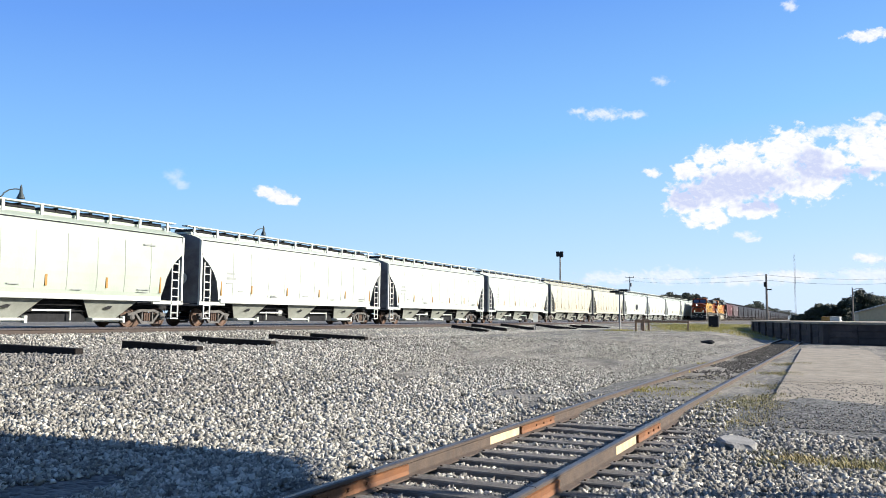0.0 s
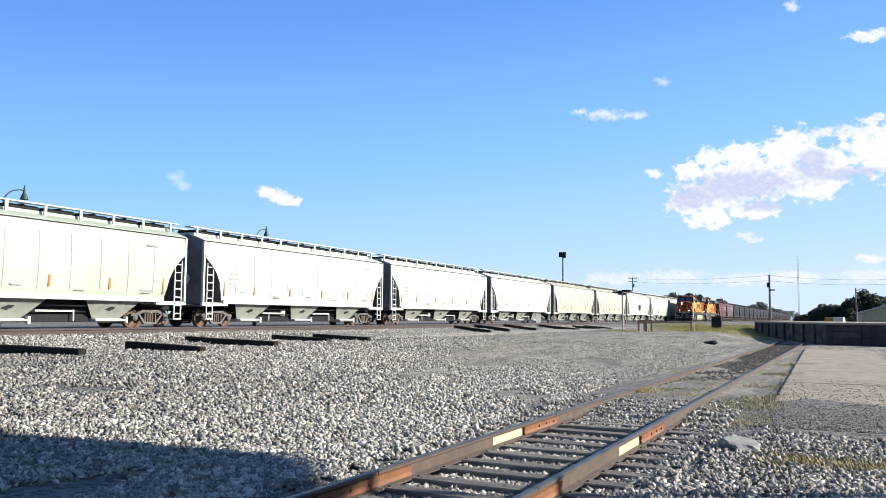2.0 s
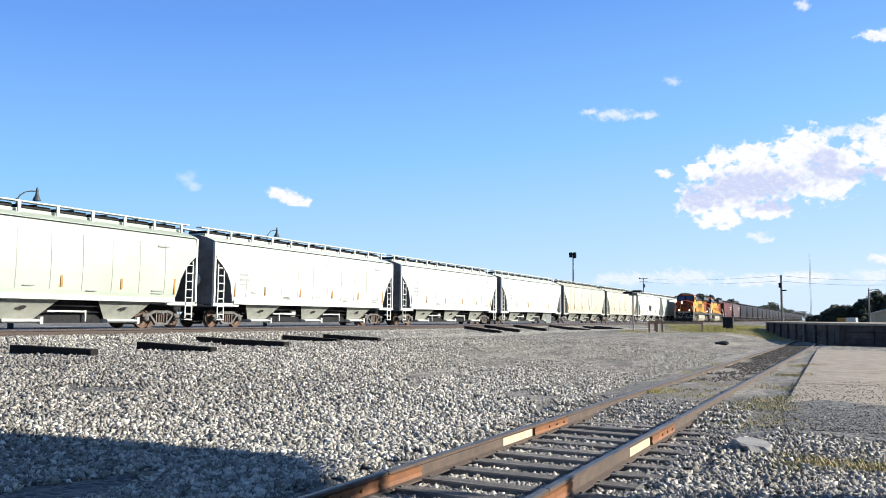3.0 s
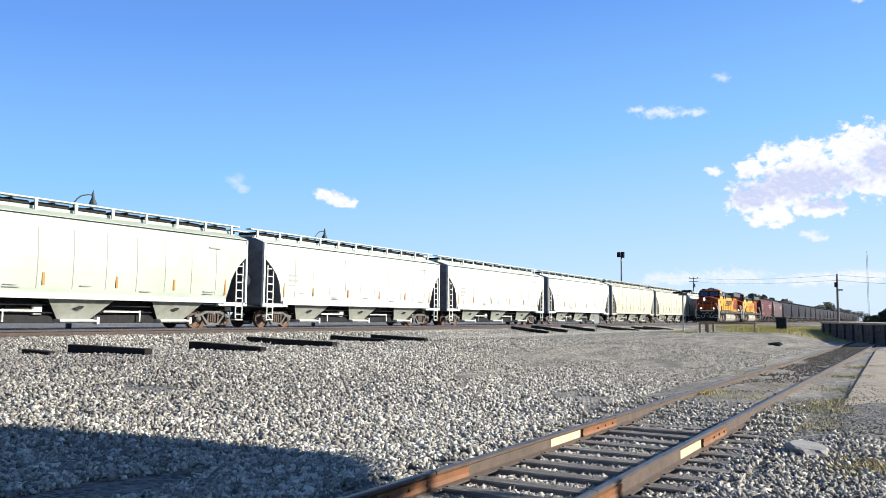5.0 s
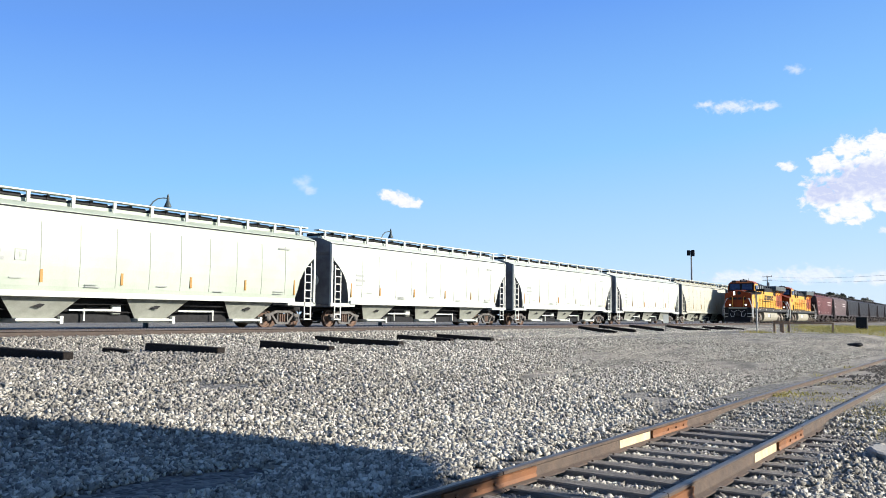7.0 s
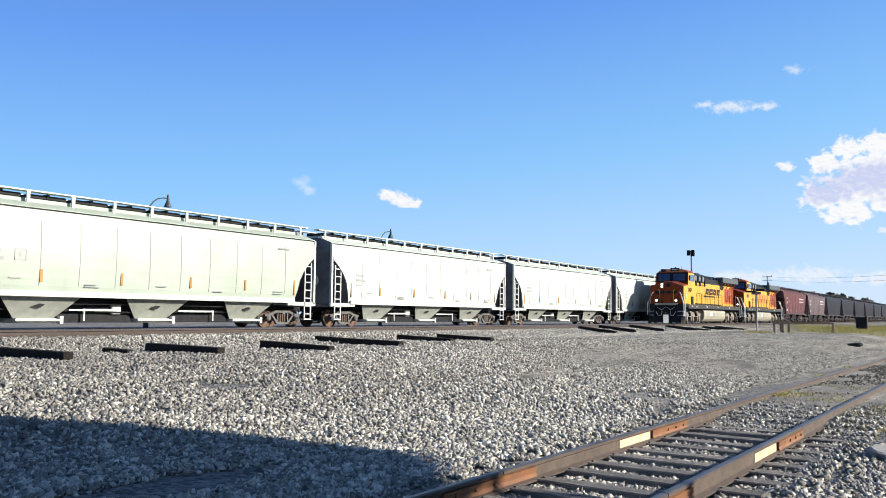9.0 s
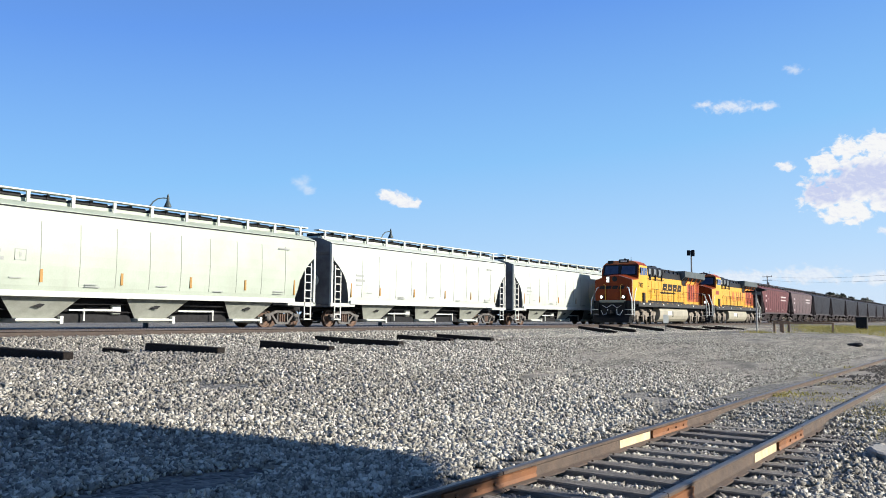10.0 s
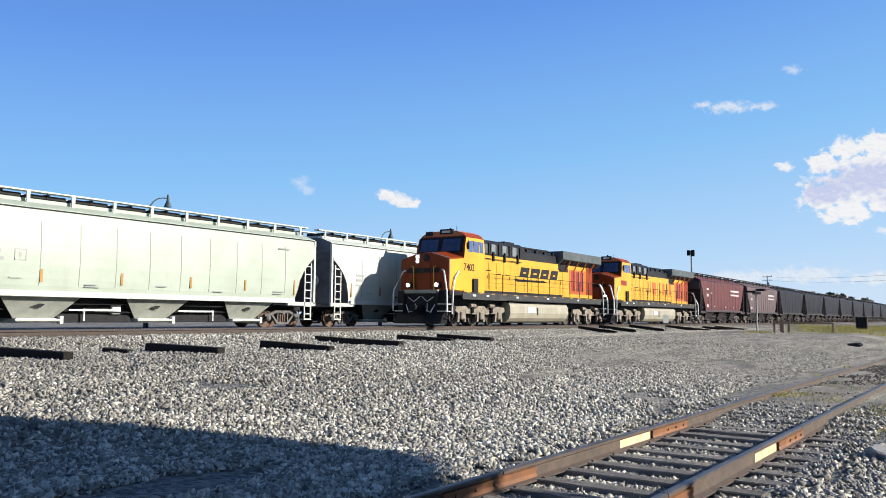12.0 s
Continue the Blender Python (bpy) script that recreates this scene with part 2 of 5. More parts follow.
def ground_material():
    """Crushed stone, darkened as shade in its gaps, with trodden sandy patches, at three scales."""
    m = bpy.data.materials.new("gravel_ground")
    m.use_nodes = True
    nt = m.node_tree
    L = nt.links
    bs = nt.nodes["Principled BSDF"]
    co = nt.nodes.new("ShaderNodeTexCoord")
    v1 = node(nt, "TexVoronoi", Scale=17.0)
    v2 = node(nt, "TexVoronoi", Scale=6.0)
    n1 = node(nt, "TexNoise", Scale=0.35, Detail=5.0, Roughness=0.6)
    n2 = node(nt, "TexNoise", Scale=30.0, Detail=4.0, Roughness=0.7)
    mp = nt.nodes.new("ShaderNodeMapping")
    mp.inputs["Scale"].default_value = (0.55, 0.16, 1)
    L.new(co.outputs["Object"], mp.inputs[0])
    n3 = node(nt, "TexNoise", Scale=0.9, Detail=6.0, Roughness=0.65)
    L.new(mp.outputs[0], n3.inputs["Vector"])
    for n in (v1, v2, n1, n2):
        L.new(co.outputs["Object"], n.inputs["Vector"])
    cell = node(nt, "MapRange")
    cell.inputs[3].default_value, cell.inputs[4].default_value = 0.35, 1.45
    sep = nt.nodes.new("ShaderNodeSeparateColor")
    L.new(v1.outputs["Color"], sep.inputs[0])
    L.new(sep.outputs[0], cell.inputs[0])
    # stone bed is dark so gaps among loose stones read as shade
    stone = nt.nodes.new("ShaderNodeMix")
    stone.data_type = "RGBA"
    stone.inputs[6].default_value, stone.inputs[7].default_value = (0.17, 0.163, 0.147, 1), (0.09, 0.086, 0.077, 1)
    L.new(n1.outputs[0], stone.inputs[0])
    hv = node(nt, "HueSaturation")
    L.new(cell.outputs[0], hv.inputs["Value"])
    L.new(stone.outputs[2], hv.inputs["Color"])
    dirt = nt.nodes.new("ShaderNodeMix")
    dirt.data_type = "RGBA"
    dirt.inputs[6].default_value, dirt.inputs[7].default_value = (0.34, 0.304, 0.242, 1), (0.22, 0.197, 0.158, 1)
    L.new(n2.outputs[0], dirt.inputs[0])
    streak = nt.nodes.new("ShaderNodeMapping")
    streak.inputs["Scale"].default_value = (1.6, 0.35, 1)
    streak.inputs["Rotation"].default_value = (0, 0, 0.5)
    L.new(co.outputs["Object"], streak.inputs[0])
    n4 = node(nt, "TexNoise", Scale=0.8, Detail=7.0, Roughness=0.7)
    L.new(streak.outputs[0], n4.inputs["Vector"])
    tone = node(nt, "MapRange")
    tone.inputs[1].default_value, tone.inputs[2].default_value, tone.inputs[3].default_value, tone.inputs[4].default_value = 0.38, 0.62, 0.4, 1.15
    L.new(n4.outputs[0], tone.inputs[0])
    speck = node(nt, "MapRange")
    speck.inputs[3].default_value, speck.inputs[4].default_value = 0.55, 1.35
    L.new(sep.outputs[0], speck.inputs[0])
    both = nt.nodes.new("ShaderNodeMath")
    both.operation = "MULTIPLY"
    L.new(tone.outputs[0], both.inputs[0])
    L.new(speck.outputs[0], both.inputs[1])
    dv = node(nt, "HueSaturation")
    L.new(both.outputs[0], dv.inputs["Value"])
    L.new(dirt.outputs[2], dv.inputs["Color"])
    mask = node(nt, "MapRange")
    mask.inputs[1].default_value, mask.inputs[2].default_value, mask.inputs[4].default_value = 0.52, 0.64, 0.85
    sp = nt.nodes.new("ShaderNodeSeparateXYZ")
    L.new(co.outputs["Object"], sp.inputs[0])
    along, across = node(nt, "MapRange"), node(nt, "MapRange")
    along.inputs[1].default_value, along.inputs[2].default_value = 13.0, 26.0
    across.inputs[1].default_value, across.inputs[2].default_value = -15.5, -9.0
    L.new(sp.outputs[1], along.inputs[0])
    L.new(sp.outputs[0], across.inputs[0])
    lot = nt.nodes.new("ShaderNodeMath")
    lot.operation = "MULTIPLY"
    L.new(along.outputs[0], lot.inputs[0])
    L.new(across.outputs[0], lot.inputs[1])
    shift = nt.nodes.new("ShaderNodeMath")
    shift.operation = "MULTIPLY_ADD"
    L.new(lot.outputs[0], shift.inputs[0])
    shift.inputs[1].default_value = 0.22
    L.new(n3.outputs[0], shift.inputs[2])
    L.new(shift.outputs[0], mask.inputs[0])
    mix = nt.nodes.new("ShaderNodeMix")
    mix.data_type = "RGBA"
    L.new(mask.outputs[0], mix.inputs[0])
    L.new(hv.outputs[0], mix.inputs[6])
    L.new(dv.outputs[0], mix.inputs[7])
    L.new(mix.outputs[2], bs.inputs["Base Color"])
    bs.inputs["Roughness"].default_value = 0.95
    bp = node(nt, "Bump", Strength=0.7, Distance=0.05)
    L.new(v1.outputs["Distance"], bp.inputs["Height"])
    bp.invert = True
    L.new(bp.outputs[0], bs.inputs["Normal"])
    return m


GRAVEL = ground_material()


# ---------------------------------------------------------------- mesh helpers
def mesh_of(name, bm, material, smooth=False):
    me = bpy.data.meshes.new(name)
    bmesh.ops.recalc_face_normals(bm, faces=bm.faces)
    bm.to_mesh(me)
    bm.free()
    for m in (material if isinstance(material, (list, tuple)) else [material]):
        me.materials.append(m)
    if smooth:
        for p in me.polygons:
            p.use_smooth = True
    return me


def part(name, bm, material, parent=None, label="", smooth=False, at=None):
    ob = new(name, mesh_of(name, bm, material, smooth))
    if parent:
        ob.parent = parent
    if at is not None:
        ob.matrix_basis = at
    if label:
        ob["label"] = label
    return ob


def share(name, source, parent, at):
    """A further piece on the same mesh."""
    ob = new(name, source.data)
    ob.parent = parent
    ob.matrix_basis = at
    return ob


def box(bm, x0, x1, y0, y1, z0, z1, bevel=0.0):
    vs = [bm.verts.new((x, y, z)) for x in (x0, x1) for y in (y0, y1) for z in (z0, z1)]
    fs = [bm.faces.new([vs[i] for i in f]) for f in ((0, 1, 3, 2), (4, 6, 7, 5), (0, 4, 5, 1), (2, 3, 7, 6), (0, 2, 6, 4), (1, 5, 7, 3))]
    if bevel:
        es = list({e for f in fs for e in f.edges})
        bmesh.ops.bevel(bm, geom=es, offset=bevel, segments=1, affect="EDGES")
    return bm


def B(x0, x1, y0, y1, z0, z1, bevel=0.0):
    return box(bmesh.new(), x0, x1, y0, y1, z0, z1, bevel)


def tube(bm, points, r, seg=6, r_end=None):
    """A round bar along points."""
    pts = [Vector(p) for p in points]
    rings = []
    for i, p in enumerate(pts):
        d = (pts[min(i + 1, len(pts) - 1)] - pts[max(i - 1, 0)]).normalized()
        up = Vector((0, 0, 1)) if abs(d.z) < 0.9 else Vector((1, 0, 0))
        u = d.cross(up).normalized()
        v = d.cross(u)
        rr = r if r_end is None else r + (r_end - r) * i / (len(pts) - 1)
        rings.append([bm.verts.new(p + rr * (math.cos(a) * u + math.sin(a) * v)) for a in (2 * math.pi * k / seg for k in range(seg))])
    for a, b in zip(rings, rings[1:]):
        for k in range(seg):
            bm.faces.new((a[k], a[(k + 1) % seg], b[(k + 1) % seg], b[k]))
    bm.faces.new(rings[0][::-1])
    bm.faces.new(rings[-1])
    return bm


def T(points, r, seg=6):
    return tube(bmesh.new(), points, r, seg)


def prism(profile, axis, a, b, bm=None):
    """A closed profile drawn out along an axis; profile gives the other two coordinates in order."""
    bm = bm or bmesh.new()

    def put(u, v, w):
        return {"x": (w, u, v), "y": (u, w, v), "z": (u, v, w)}[axis]
    r0 = [bm.verts.new(put(u, v, a)) for u, v in profile]
    r1 = [bm.verts.new(put(u, v, b)) for u, v in profile]
    n = len(profile)
    for i in range(n):
        bm.faces.new((r0[i], r0[(i + 1) % n], r1[(i + 1) % n], r1[i]))
    bm.faces.new(r0[::-1])
    bm.faces.new(r1)
    return bm


def lathe(profile, seg=24, bm=None):
    """Rings of (x, radius) turned about the x axis."""
    bm = bm or bmesh.new()
    rings = [[bm.verts.new((x, r * math.cos(2 * math.pi * k / seg), r * math.sin(2 * math.pi * k / seg))) for k in range(seg)] for x, r in profile]
    for a, b in zip(rings, rings[1:]):
        for k in range(seg):
            bm.faces.new((a[k], a[(k + 1) % seg], b[(k + 1) % seg], b[k]))
    bm.faces.new(rings[0][::-1])
    bm.faces.new(rings[-1])
    return bm


def empty(name, m=None):
    ob = new(name)
    if m is not None:
        ob.matrix_basis = m
    return ob


# ---------------------------------------------------------------- plan
RAIL_NEAR, RAIL_FAR = 1.03, 0.96      # main line rail heads
X_NEAR, X_FAR = -22.9, -27.4
GAP0, CAR = 28.8, 18.1
SIDING_X, SIDING_Y, SIDING_TURN = -2.91, 6.0, -1.39


def siding_x(y):
    return SIDING_X - (y - SIDING_Y) * math.tan(radians(SIDING_TURN))


def smooth_step(a, b, v):
    u = min(1.0, max(0.0, (v - a) / (b - a)))
    return u * u * (3 - 2 * u)


def ground_z(x, y):
    """The yard climbs from the siding towards the ballast of the main line."""
    foot = siding_x(min(y, 60)) - 1.25
    z = 0.58 * smooth_step(foot, foot - (10.5 - 6 * smooth_step(15, 50, y)), x)
    z += 0.23 * smooth_step(-18.6, -21.0, x)
    z += 0.035 * (noise.noise((x * 0.35, y * 0.35, 0)) + 0.5 * noise.noise((x * 1.3, y * 1.3, 3))) * smooth_step(-20.5, -18, x) * smooth_step(120, 40, abs(y))
    z -= 0.06 * (smooth_step(-25.9, -25.2, x) - smooth_step(-25.2, -24.4, x))
    d = abs(x - siding_x(y)) if y < 70 else 9
    if d < 1.5:
        z -= 0.05 * (1 - smooth_step(1.0, 1.5, d)) * smooth_step(13.5, 11.6, y)
    # trodden dirt banks up to the walkway
    z += 0.115 * smooth_step(11.0, 14.6, y) * smooth_step(-1.15, -0.7, x) * smooth_step(60, 50, y)
    # past the joint the siding lies flush in trodden dirt
    z += 0.075 * smooth_step(11.6, 13.6, y) * smooth_step(foot - 7, foot, x) * smooth_step(-0.7, -1.15, x)
    return z
# ---------------------------------------------------------------- ground
def spaced(lo, hi, fine_lo, fine_hi, step, growth):
    vals = list(np.arange(fine_lo, fine_hi + 1e-6, step))
    s, v = step, fine_hi
    while v < hi:
        s *= growth
        v += s
        vals.append(min(v, hi))
    s, v = step, fine_lo
    while v > lo:
        s *= growth
        v -= s
        vals.insert(0, max(v, lo))
    return vals


def build_ground():
    xs = spaced(-3500, 3500, -33, 6, 0.45, 1.35)
    ys = spaced(-400, 4000, 2, 60, 0.5, 1.12)
    verts = [(x, y, ground_z(x, y)) for y in ys for x in xs]
    n = len(xs)
    faces = [(j * n + i, j * n + i + 1, (j + 1) * n + i + 1, (j + 1) * n + i) for j in range(len(ys) - 1) for i in range(n - 1)]
    me = bpy.data.meshes.new("ground")
    me.from_pydata(verts, [], faces)
    me.materials.append(GRAVEL)
    for p in me.polygons:
        p.use_smooth = True
    return tagged(new("ground", me), "pale grey crushed stone yard with sandy worn patches", "ground", kind="structure")


ground = build_ground()


# ---------------------------------------------------------------- loose stones
def stones(name, material, spots, label):
    """Irregular angular stones, one mesh; spots: rows of x, y, z, size."""
    rng = np.random.default_rng(7)
    spots = np.asarray(spots, float)
    n = len(spots)
    tips = np.array([(1, 0, 0), (-1, 0, 0), (0, 1, 0), (0, -1, 0), (0, 0, 1), (0, 0, -1)], float)
    tris = np.array([(0, 2, 4), (2, 1, 4), (1, 3, 4), (3, 0, 4), (2, 0, 5), (1, 2, 5), (3, 1, 5), (0, 3, 5)])
    v = tips[None] * rng.uniform(0.55, 1.15, (n, 6, 1)) + rng.uniform(-0.38, 0.38, (n, 6, 3))
    v *= rng.uniform(0.65, 1.2, (n, 1, 3))
    q = rng.normal(size=(n, 4))
    q /= np.linalg.norm(q, axis=1)[:, None]
    w, x, y, z = q.T
    R = np.stack([1 - 2 * (y * y + z * z), 2 * (x * y - w * z), 2 * (x * z + w * y), 2 * (x * y + w * z), 1 - 2 * (x * x + z * z), 2 * (y * z - w * x), 2 * (x * z - w * y), 2 * (y * z + w * x), 1 - 2 * (x * x + y * y)], 1).reshape(n, 3, 3)
    v = np.einsum("nij,nkj->nki", R, v) * (spots[:, 3] * 0.5)[:, None, None] + spots[:, None, :3]
    faces = (tris[None] + 6 * np.arange(n)[:, None, None]).reshape(-1, 3)
    me = bpy.data.meshes.new(name)
    me.vertices.add(n * 6)
    me.vertices.foreach_set("co", v.ravel())
    me.loops.add(len(faces) * 3)
    me.loops.foreach_set("vertex_index", faces.ravel())
    me.polygons.add(len(faces))
    me.polygons.foreach_set("loop_start", np.arange(0, len(faces) * 3, 3))
    me.update(calc_edges=True)
    me.materials.append(material)
    return tagged(new(name, me), label, "gravel", kind="stuff")


def patchy(x, y):
    return noise.noise((x * 0.5, y * 0.14, 5.0)) + 0.5 * noise.noise((x * 1.4, y * 0.5, 2.0))


def yard_stones():
    rng = random.Random(3)
    pale, oily, fouled = [], [], []
    for _ in range(335000):
        r = 5.6 + 31 * rng.random() ** 1.7
        a = radians(rng.uniform(-6.5, 64))
        x, y = -r * math.sin(a), r * math.cos(a)
        off = x - siding_x(y)
        far = max(0.0, (r - 11) / 25)
        if abs(abs(off) - 0.752) < 0.1:
            continue
        if abs(off) < 1.5:
            if y > 12.5 + rng.random() * 3:
                continue
            s = rng.uniform(0.035, 0.09)
            if abs((y - SIDING_Y + 0.275) % 0.55 - 0.275) < 0.13 and rng.random() < 0.9:
                continue
            (pale if rng.random() < 0.6 else oily).append((x, y, ground_z(x, y) + s * (0.25 if abs(off) > 0.8 else 0.1), s))
            continue
        if math.hypot((x - 0.15) / 0.75, (y - 9.75) / 0.33) < 0.7 + 0.5 * rng.random():
            continue
        if x > -0.75 and y > 11.3 + rng.random() * 0.9 - 0.25 * x:
            continue
        if off > 1.5 and y > 12.8 + rng.random() * 1.5 + x:
            continue
        if patchy(x, y) > 0.13 + rng.random() * 0.28 - 0.16 * far + 0.3 * smooth_step(-8.5, -12, x):
            continue
        lot = smooth_step(13, 24, y) * smooth_step(-15.5, -9.5, x)
        if rng.random() < 0.5 * lot:
            continue
        s = (0.034 + 0.068 * rng.random() ** 1.8) * (1 + 0.5 * far) * (1 - 0.35 * lot)
        dull = (off > 1.5 and rng.random() < 0.6) or rng.random() < 0.08 + 0.62 * smooth_step(-5.5, -10, x) * smooth_step(17, 11, y) + 0.4 * smooth_step(-11, -15, x)
        (oily if dull else pale).append((x, y, ground_z(x, y) + s * 0.24, s))
    for _ in range(42000):
        x, y = rng.uniform(-16.5, -2.0), 17 + 38 * rng.random() ** 1.4
        if abs(x - siding_x(y)) < 1.6 or x > siding_x(y) or noise.noise((x * 0.7, y * 0.22, 9.0)) > 0.1 + rng.random() * 0.3:
            continue
        s = rng.uniform(0.025, 0.06)
        pale.append((x, y, ground_z(x, y) + s * 0.12, s))
    for _ in range(9000):
        y = 17 + 36 * rng.random() ** 0.6
        x = siding_x(y) + rng.uniform(-0.66, 0.66)
        if noise.noise((x * 1.1, y * 0.5, 4.0)) > smooth_step(15, 42, y) * 0.7 - 0.15 or (x > siding_x(y) + 0.3 and y > 50):
            continue
        s = rng.uniform(0.03, 0.08)
        fouled.append((x, y, ground_z(x, y) + s * 0.1, s))
    for _ in range(2600):
        y = 12.5 + 9.0 * rng.random() ** 2.0
        x = rng.uniform(-1.0, 2.1)
        s = rng.uniform(0.02, 0.045)
        oily.append((x, y, 0.135 + s * 0.1 if x > -0.8 and y > 15.4 else ground_z(x, y) + s * 0.2, s))
    stones("fouled_ballast", FOULED, fouled, "black oil-fouled ballast between the siding rails")
    stones("loose_gravel", STONE, pale, "pale angular crushed limestone lying loose over the yard")
    stones("siding_ballast", DARK_STONE, oily, "dirty grey ballast stones round the siding ties")
    shoulder = []
    for _ in range(30000):
        y = 8 + 75 * rng.random() ** 1.5
        x = rng.uniform(-22.0, -16.0) if rng.random() < 0.6 else rng.uniform(-26.5, -21.5)
        if abs(abs(x - X_NEAR) - 0.752) < 0.1:
            continue
        s = rng.uniform(0.045, 0.085)
        shoulder.append((x, y, ground_z(x, y) + s * 0.2, s))
    # dark stones under the standing cars put the shade there into colour
    bed = []
    for _ in range(16000):
        y = 6 + 80 * rng.random() ** 1.5
        x = rng.uniform(-31.5, -24.2)
        if abs(abs(x - X_FAR) - 0.752) < 0.1:
            continue
        s = rng.uniform(0.05, 0.1)
        bed.append((x, y, ground_z(x, y) + s * 0.2, s))
    stones("track_bed_ballast", DARK_STONE, bed, "oily dark stones under the standing cars, standing in for shade")
    stones("track_ballast", STONE, shoulder, "grey ballast stones beside the main line")


yard_stones()

# ---------------------------------------------------------------- rails
RAIL_PROFILE = [(-0.07, 0), (0.07, 0), (0.07, 0.012), (0.012, 0.03), (0.010, 0.125), (0.034, 0.14), (0.036, 0.165), (0.024, 0.175), (-0.024, 0.175), (-0.036, 0.165), (-0.034, 0.14), (-0.010, 0.125), (-0.012, 0.03), (-0.07, 0.012)]


def rail(parent, x, y0, y1, top, web=RAIL_RUST):
    bm = prism(RAIL_PROFILE, "y", y0, y1)
    bmesh.ops.recalc_face_normals(bm, faces=bm.faces)
    for f in bm.faces:
        if f.normal.z > 0.5 and f.calc_center_median().z > 0.15:
            f.material_index = 1
    return part("rail", bm, [web, top], parent, at=pose(x, 0, 0))


def main_track(name, x, z, label):
    track = empty(name, pose(x, 0, z - 0.175))
    tagged(track, label, "railway track", kind="structure")
    for sx in (-0.752, 0.752):
        rail(track, sx, -60, 1500, RAIL_SHINY, MAIN_RAIL)
    first = None
    for k in range(290):
        m = pose(random.uniform(-0.04, 0.04), 5 + k * 0.52, -0.09, 0, 0, random.uniform(-1, 1))
        if first is None:
            first = part("tie", B(-1.3, 1.3, -0.11, 0.11, -0.09, 0.088, 0.008), TIE, track, at=m)
        else:
            share("tie", first, track, m)
    return track


main_track("track_near", X_NEAR, RAIL_NEAR, "main line track with bright worn rails on grey ballast")
main_track("track_far", X_FAR, RAIL_FAR, "second main line track with worn rails on grey ballast")


def siding():
    track = empty("siding_track", pose(SIDING_X, SIDING_Y, 0, 0, 0, SIDING_TURN))
    tagged(track, "old siding track with rust-brown rails and worn wooden ties", "railway track", kind="structure")
    # bolted joints face each other; the rail ends leave a finger's gap
    for sx in (-0.752, 0.752):
        for a, b in ((-14, 0.42), (0.435, 5.4), (5.415, 55.6 if sx < 0 else 48.8)):
            rail(track, sx, a, b, RAIL_TOP)
        for yj, half in ((5.4, 1.0), (0.42, 0.62)):
            for side in (-1, 1):
                x0 = sx + side * 0.012
                bar = part("joint_bar", prism([(x0, 0.03), (x0 + side * 0.032, 0.035), (x0 + side * 0.022, 0.07), (x0 + side * 0.03, 0.125), (x0, 0.13)], "y", yj - half - 0.3, yj + 0.02 if half > 0.9 else yj + half), JOINT_ORANGE, track, "bright orange rusted joint bar")
                for k in range(3):
                    yb = yj - 0.15 - k * 0.3
                    part("bolt", lathe([(0, 0.016), (0.016, 0.016), (0.018, 0.01)], 6), JOINT_ORANGE, bar, at=pose(x0 + side * 0.024, yb, 0.085, 0, 0, 0 if side > 0 else 180))
        # pale stretch of web beside the joint, sunlight put in its colour
        for side in (-1, 1):
            part("scoured_web", B(sx + side * 0.0105, sx + side * 0.016, 3.1, 4.05, 0.032, 0.122), JOINT_PALE, track, "pale stretch of rail web, sunlight put in its colour")
    first = None
    for k in range(-14, 13):
        m = pose(random.uniform(-0.09, 0.09), k * 0.55 + random.uniform(-0.03, 0.03), -0.072 - (0.02 if k > 10 else 0), random.uniform(-0.6, 0.6), 0, random.uniform(-2, 2))
        if first is None:
            first = part("tie", B(-1.28, 1.28, -0.105, 0.105, -0.09, 0.09, 0.012), TIE, track, at=m)
        else:
            share("tie", first, track, m)
    for k in range(-6, 18):
        for sx in (-0.752, 0.752):
            for dx in (-0.085, 0.085):
                part("spike", B(sx + dx - 0.012, sx + dx + 0.012, k * 0.55 - 0.01, k * 0.55 + 0.01, 0, 0.03), RAIL_RUST, track)


siding()


# ---------------------------------------------------------------- freight car running gear
def wheelset(parent, at, radius=0.42, name="wheelset", steel=RUSTWHEEL):
    ws = part(name, lathe([(-0.95, 0.07), (0.95, 0.07)], 10), DARK, parent, at=at)
    for s in (-1, 1):
        prof = [(0.665, radius + 0.025), (0.695, radius + 0.025), (0.70, radius), (0.80, radius - 0.005), (0.80, radius - 0.07), (0.765, radius - 0.09), (0.755, 0.2), (0.80, 0.13), (0.82, 0.1)]
        bm = lathe([(s * x, r) for x, r in prof], 28)
        part("wheel", bm, steel, ws, "rust-brown steel wheel" if steel is RUSTWHEEL else "dark steel wheel", smooth=False)
    return ws


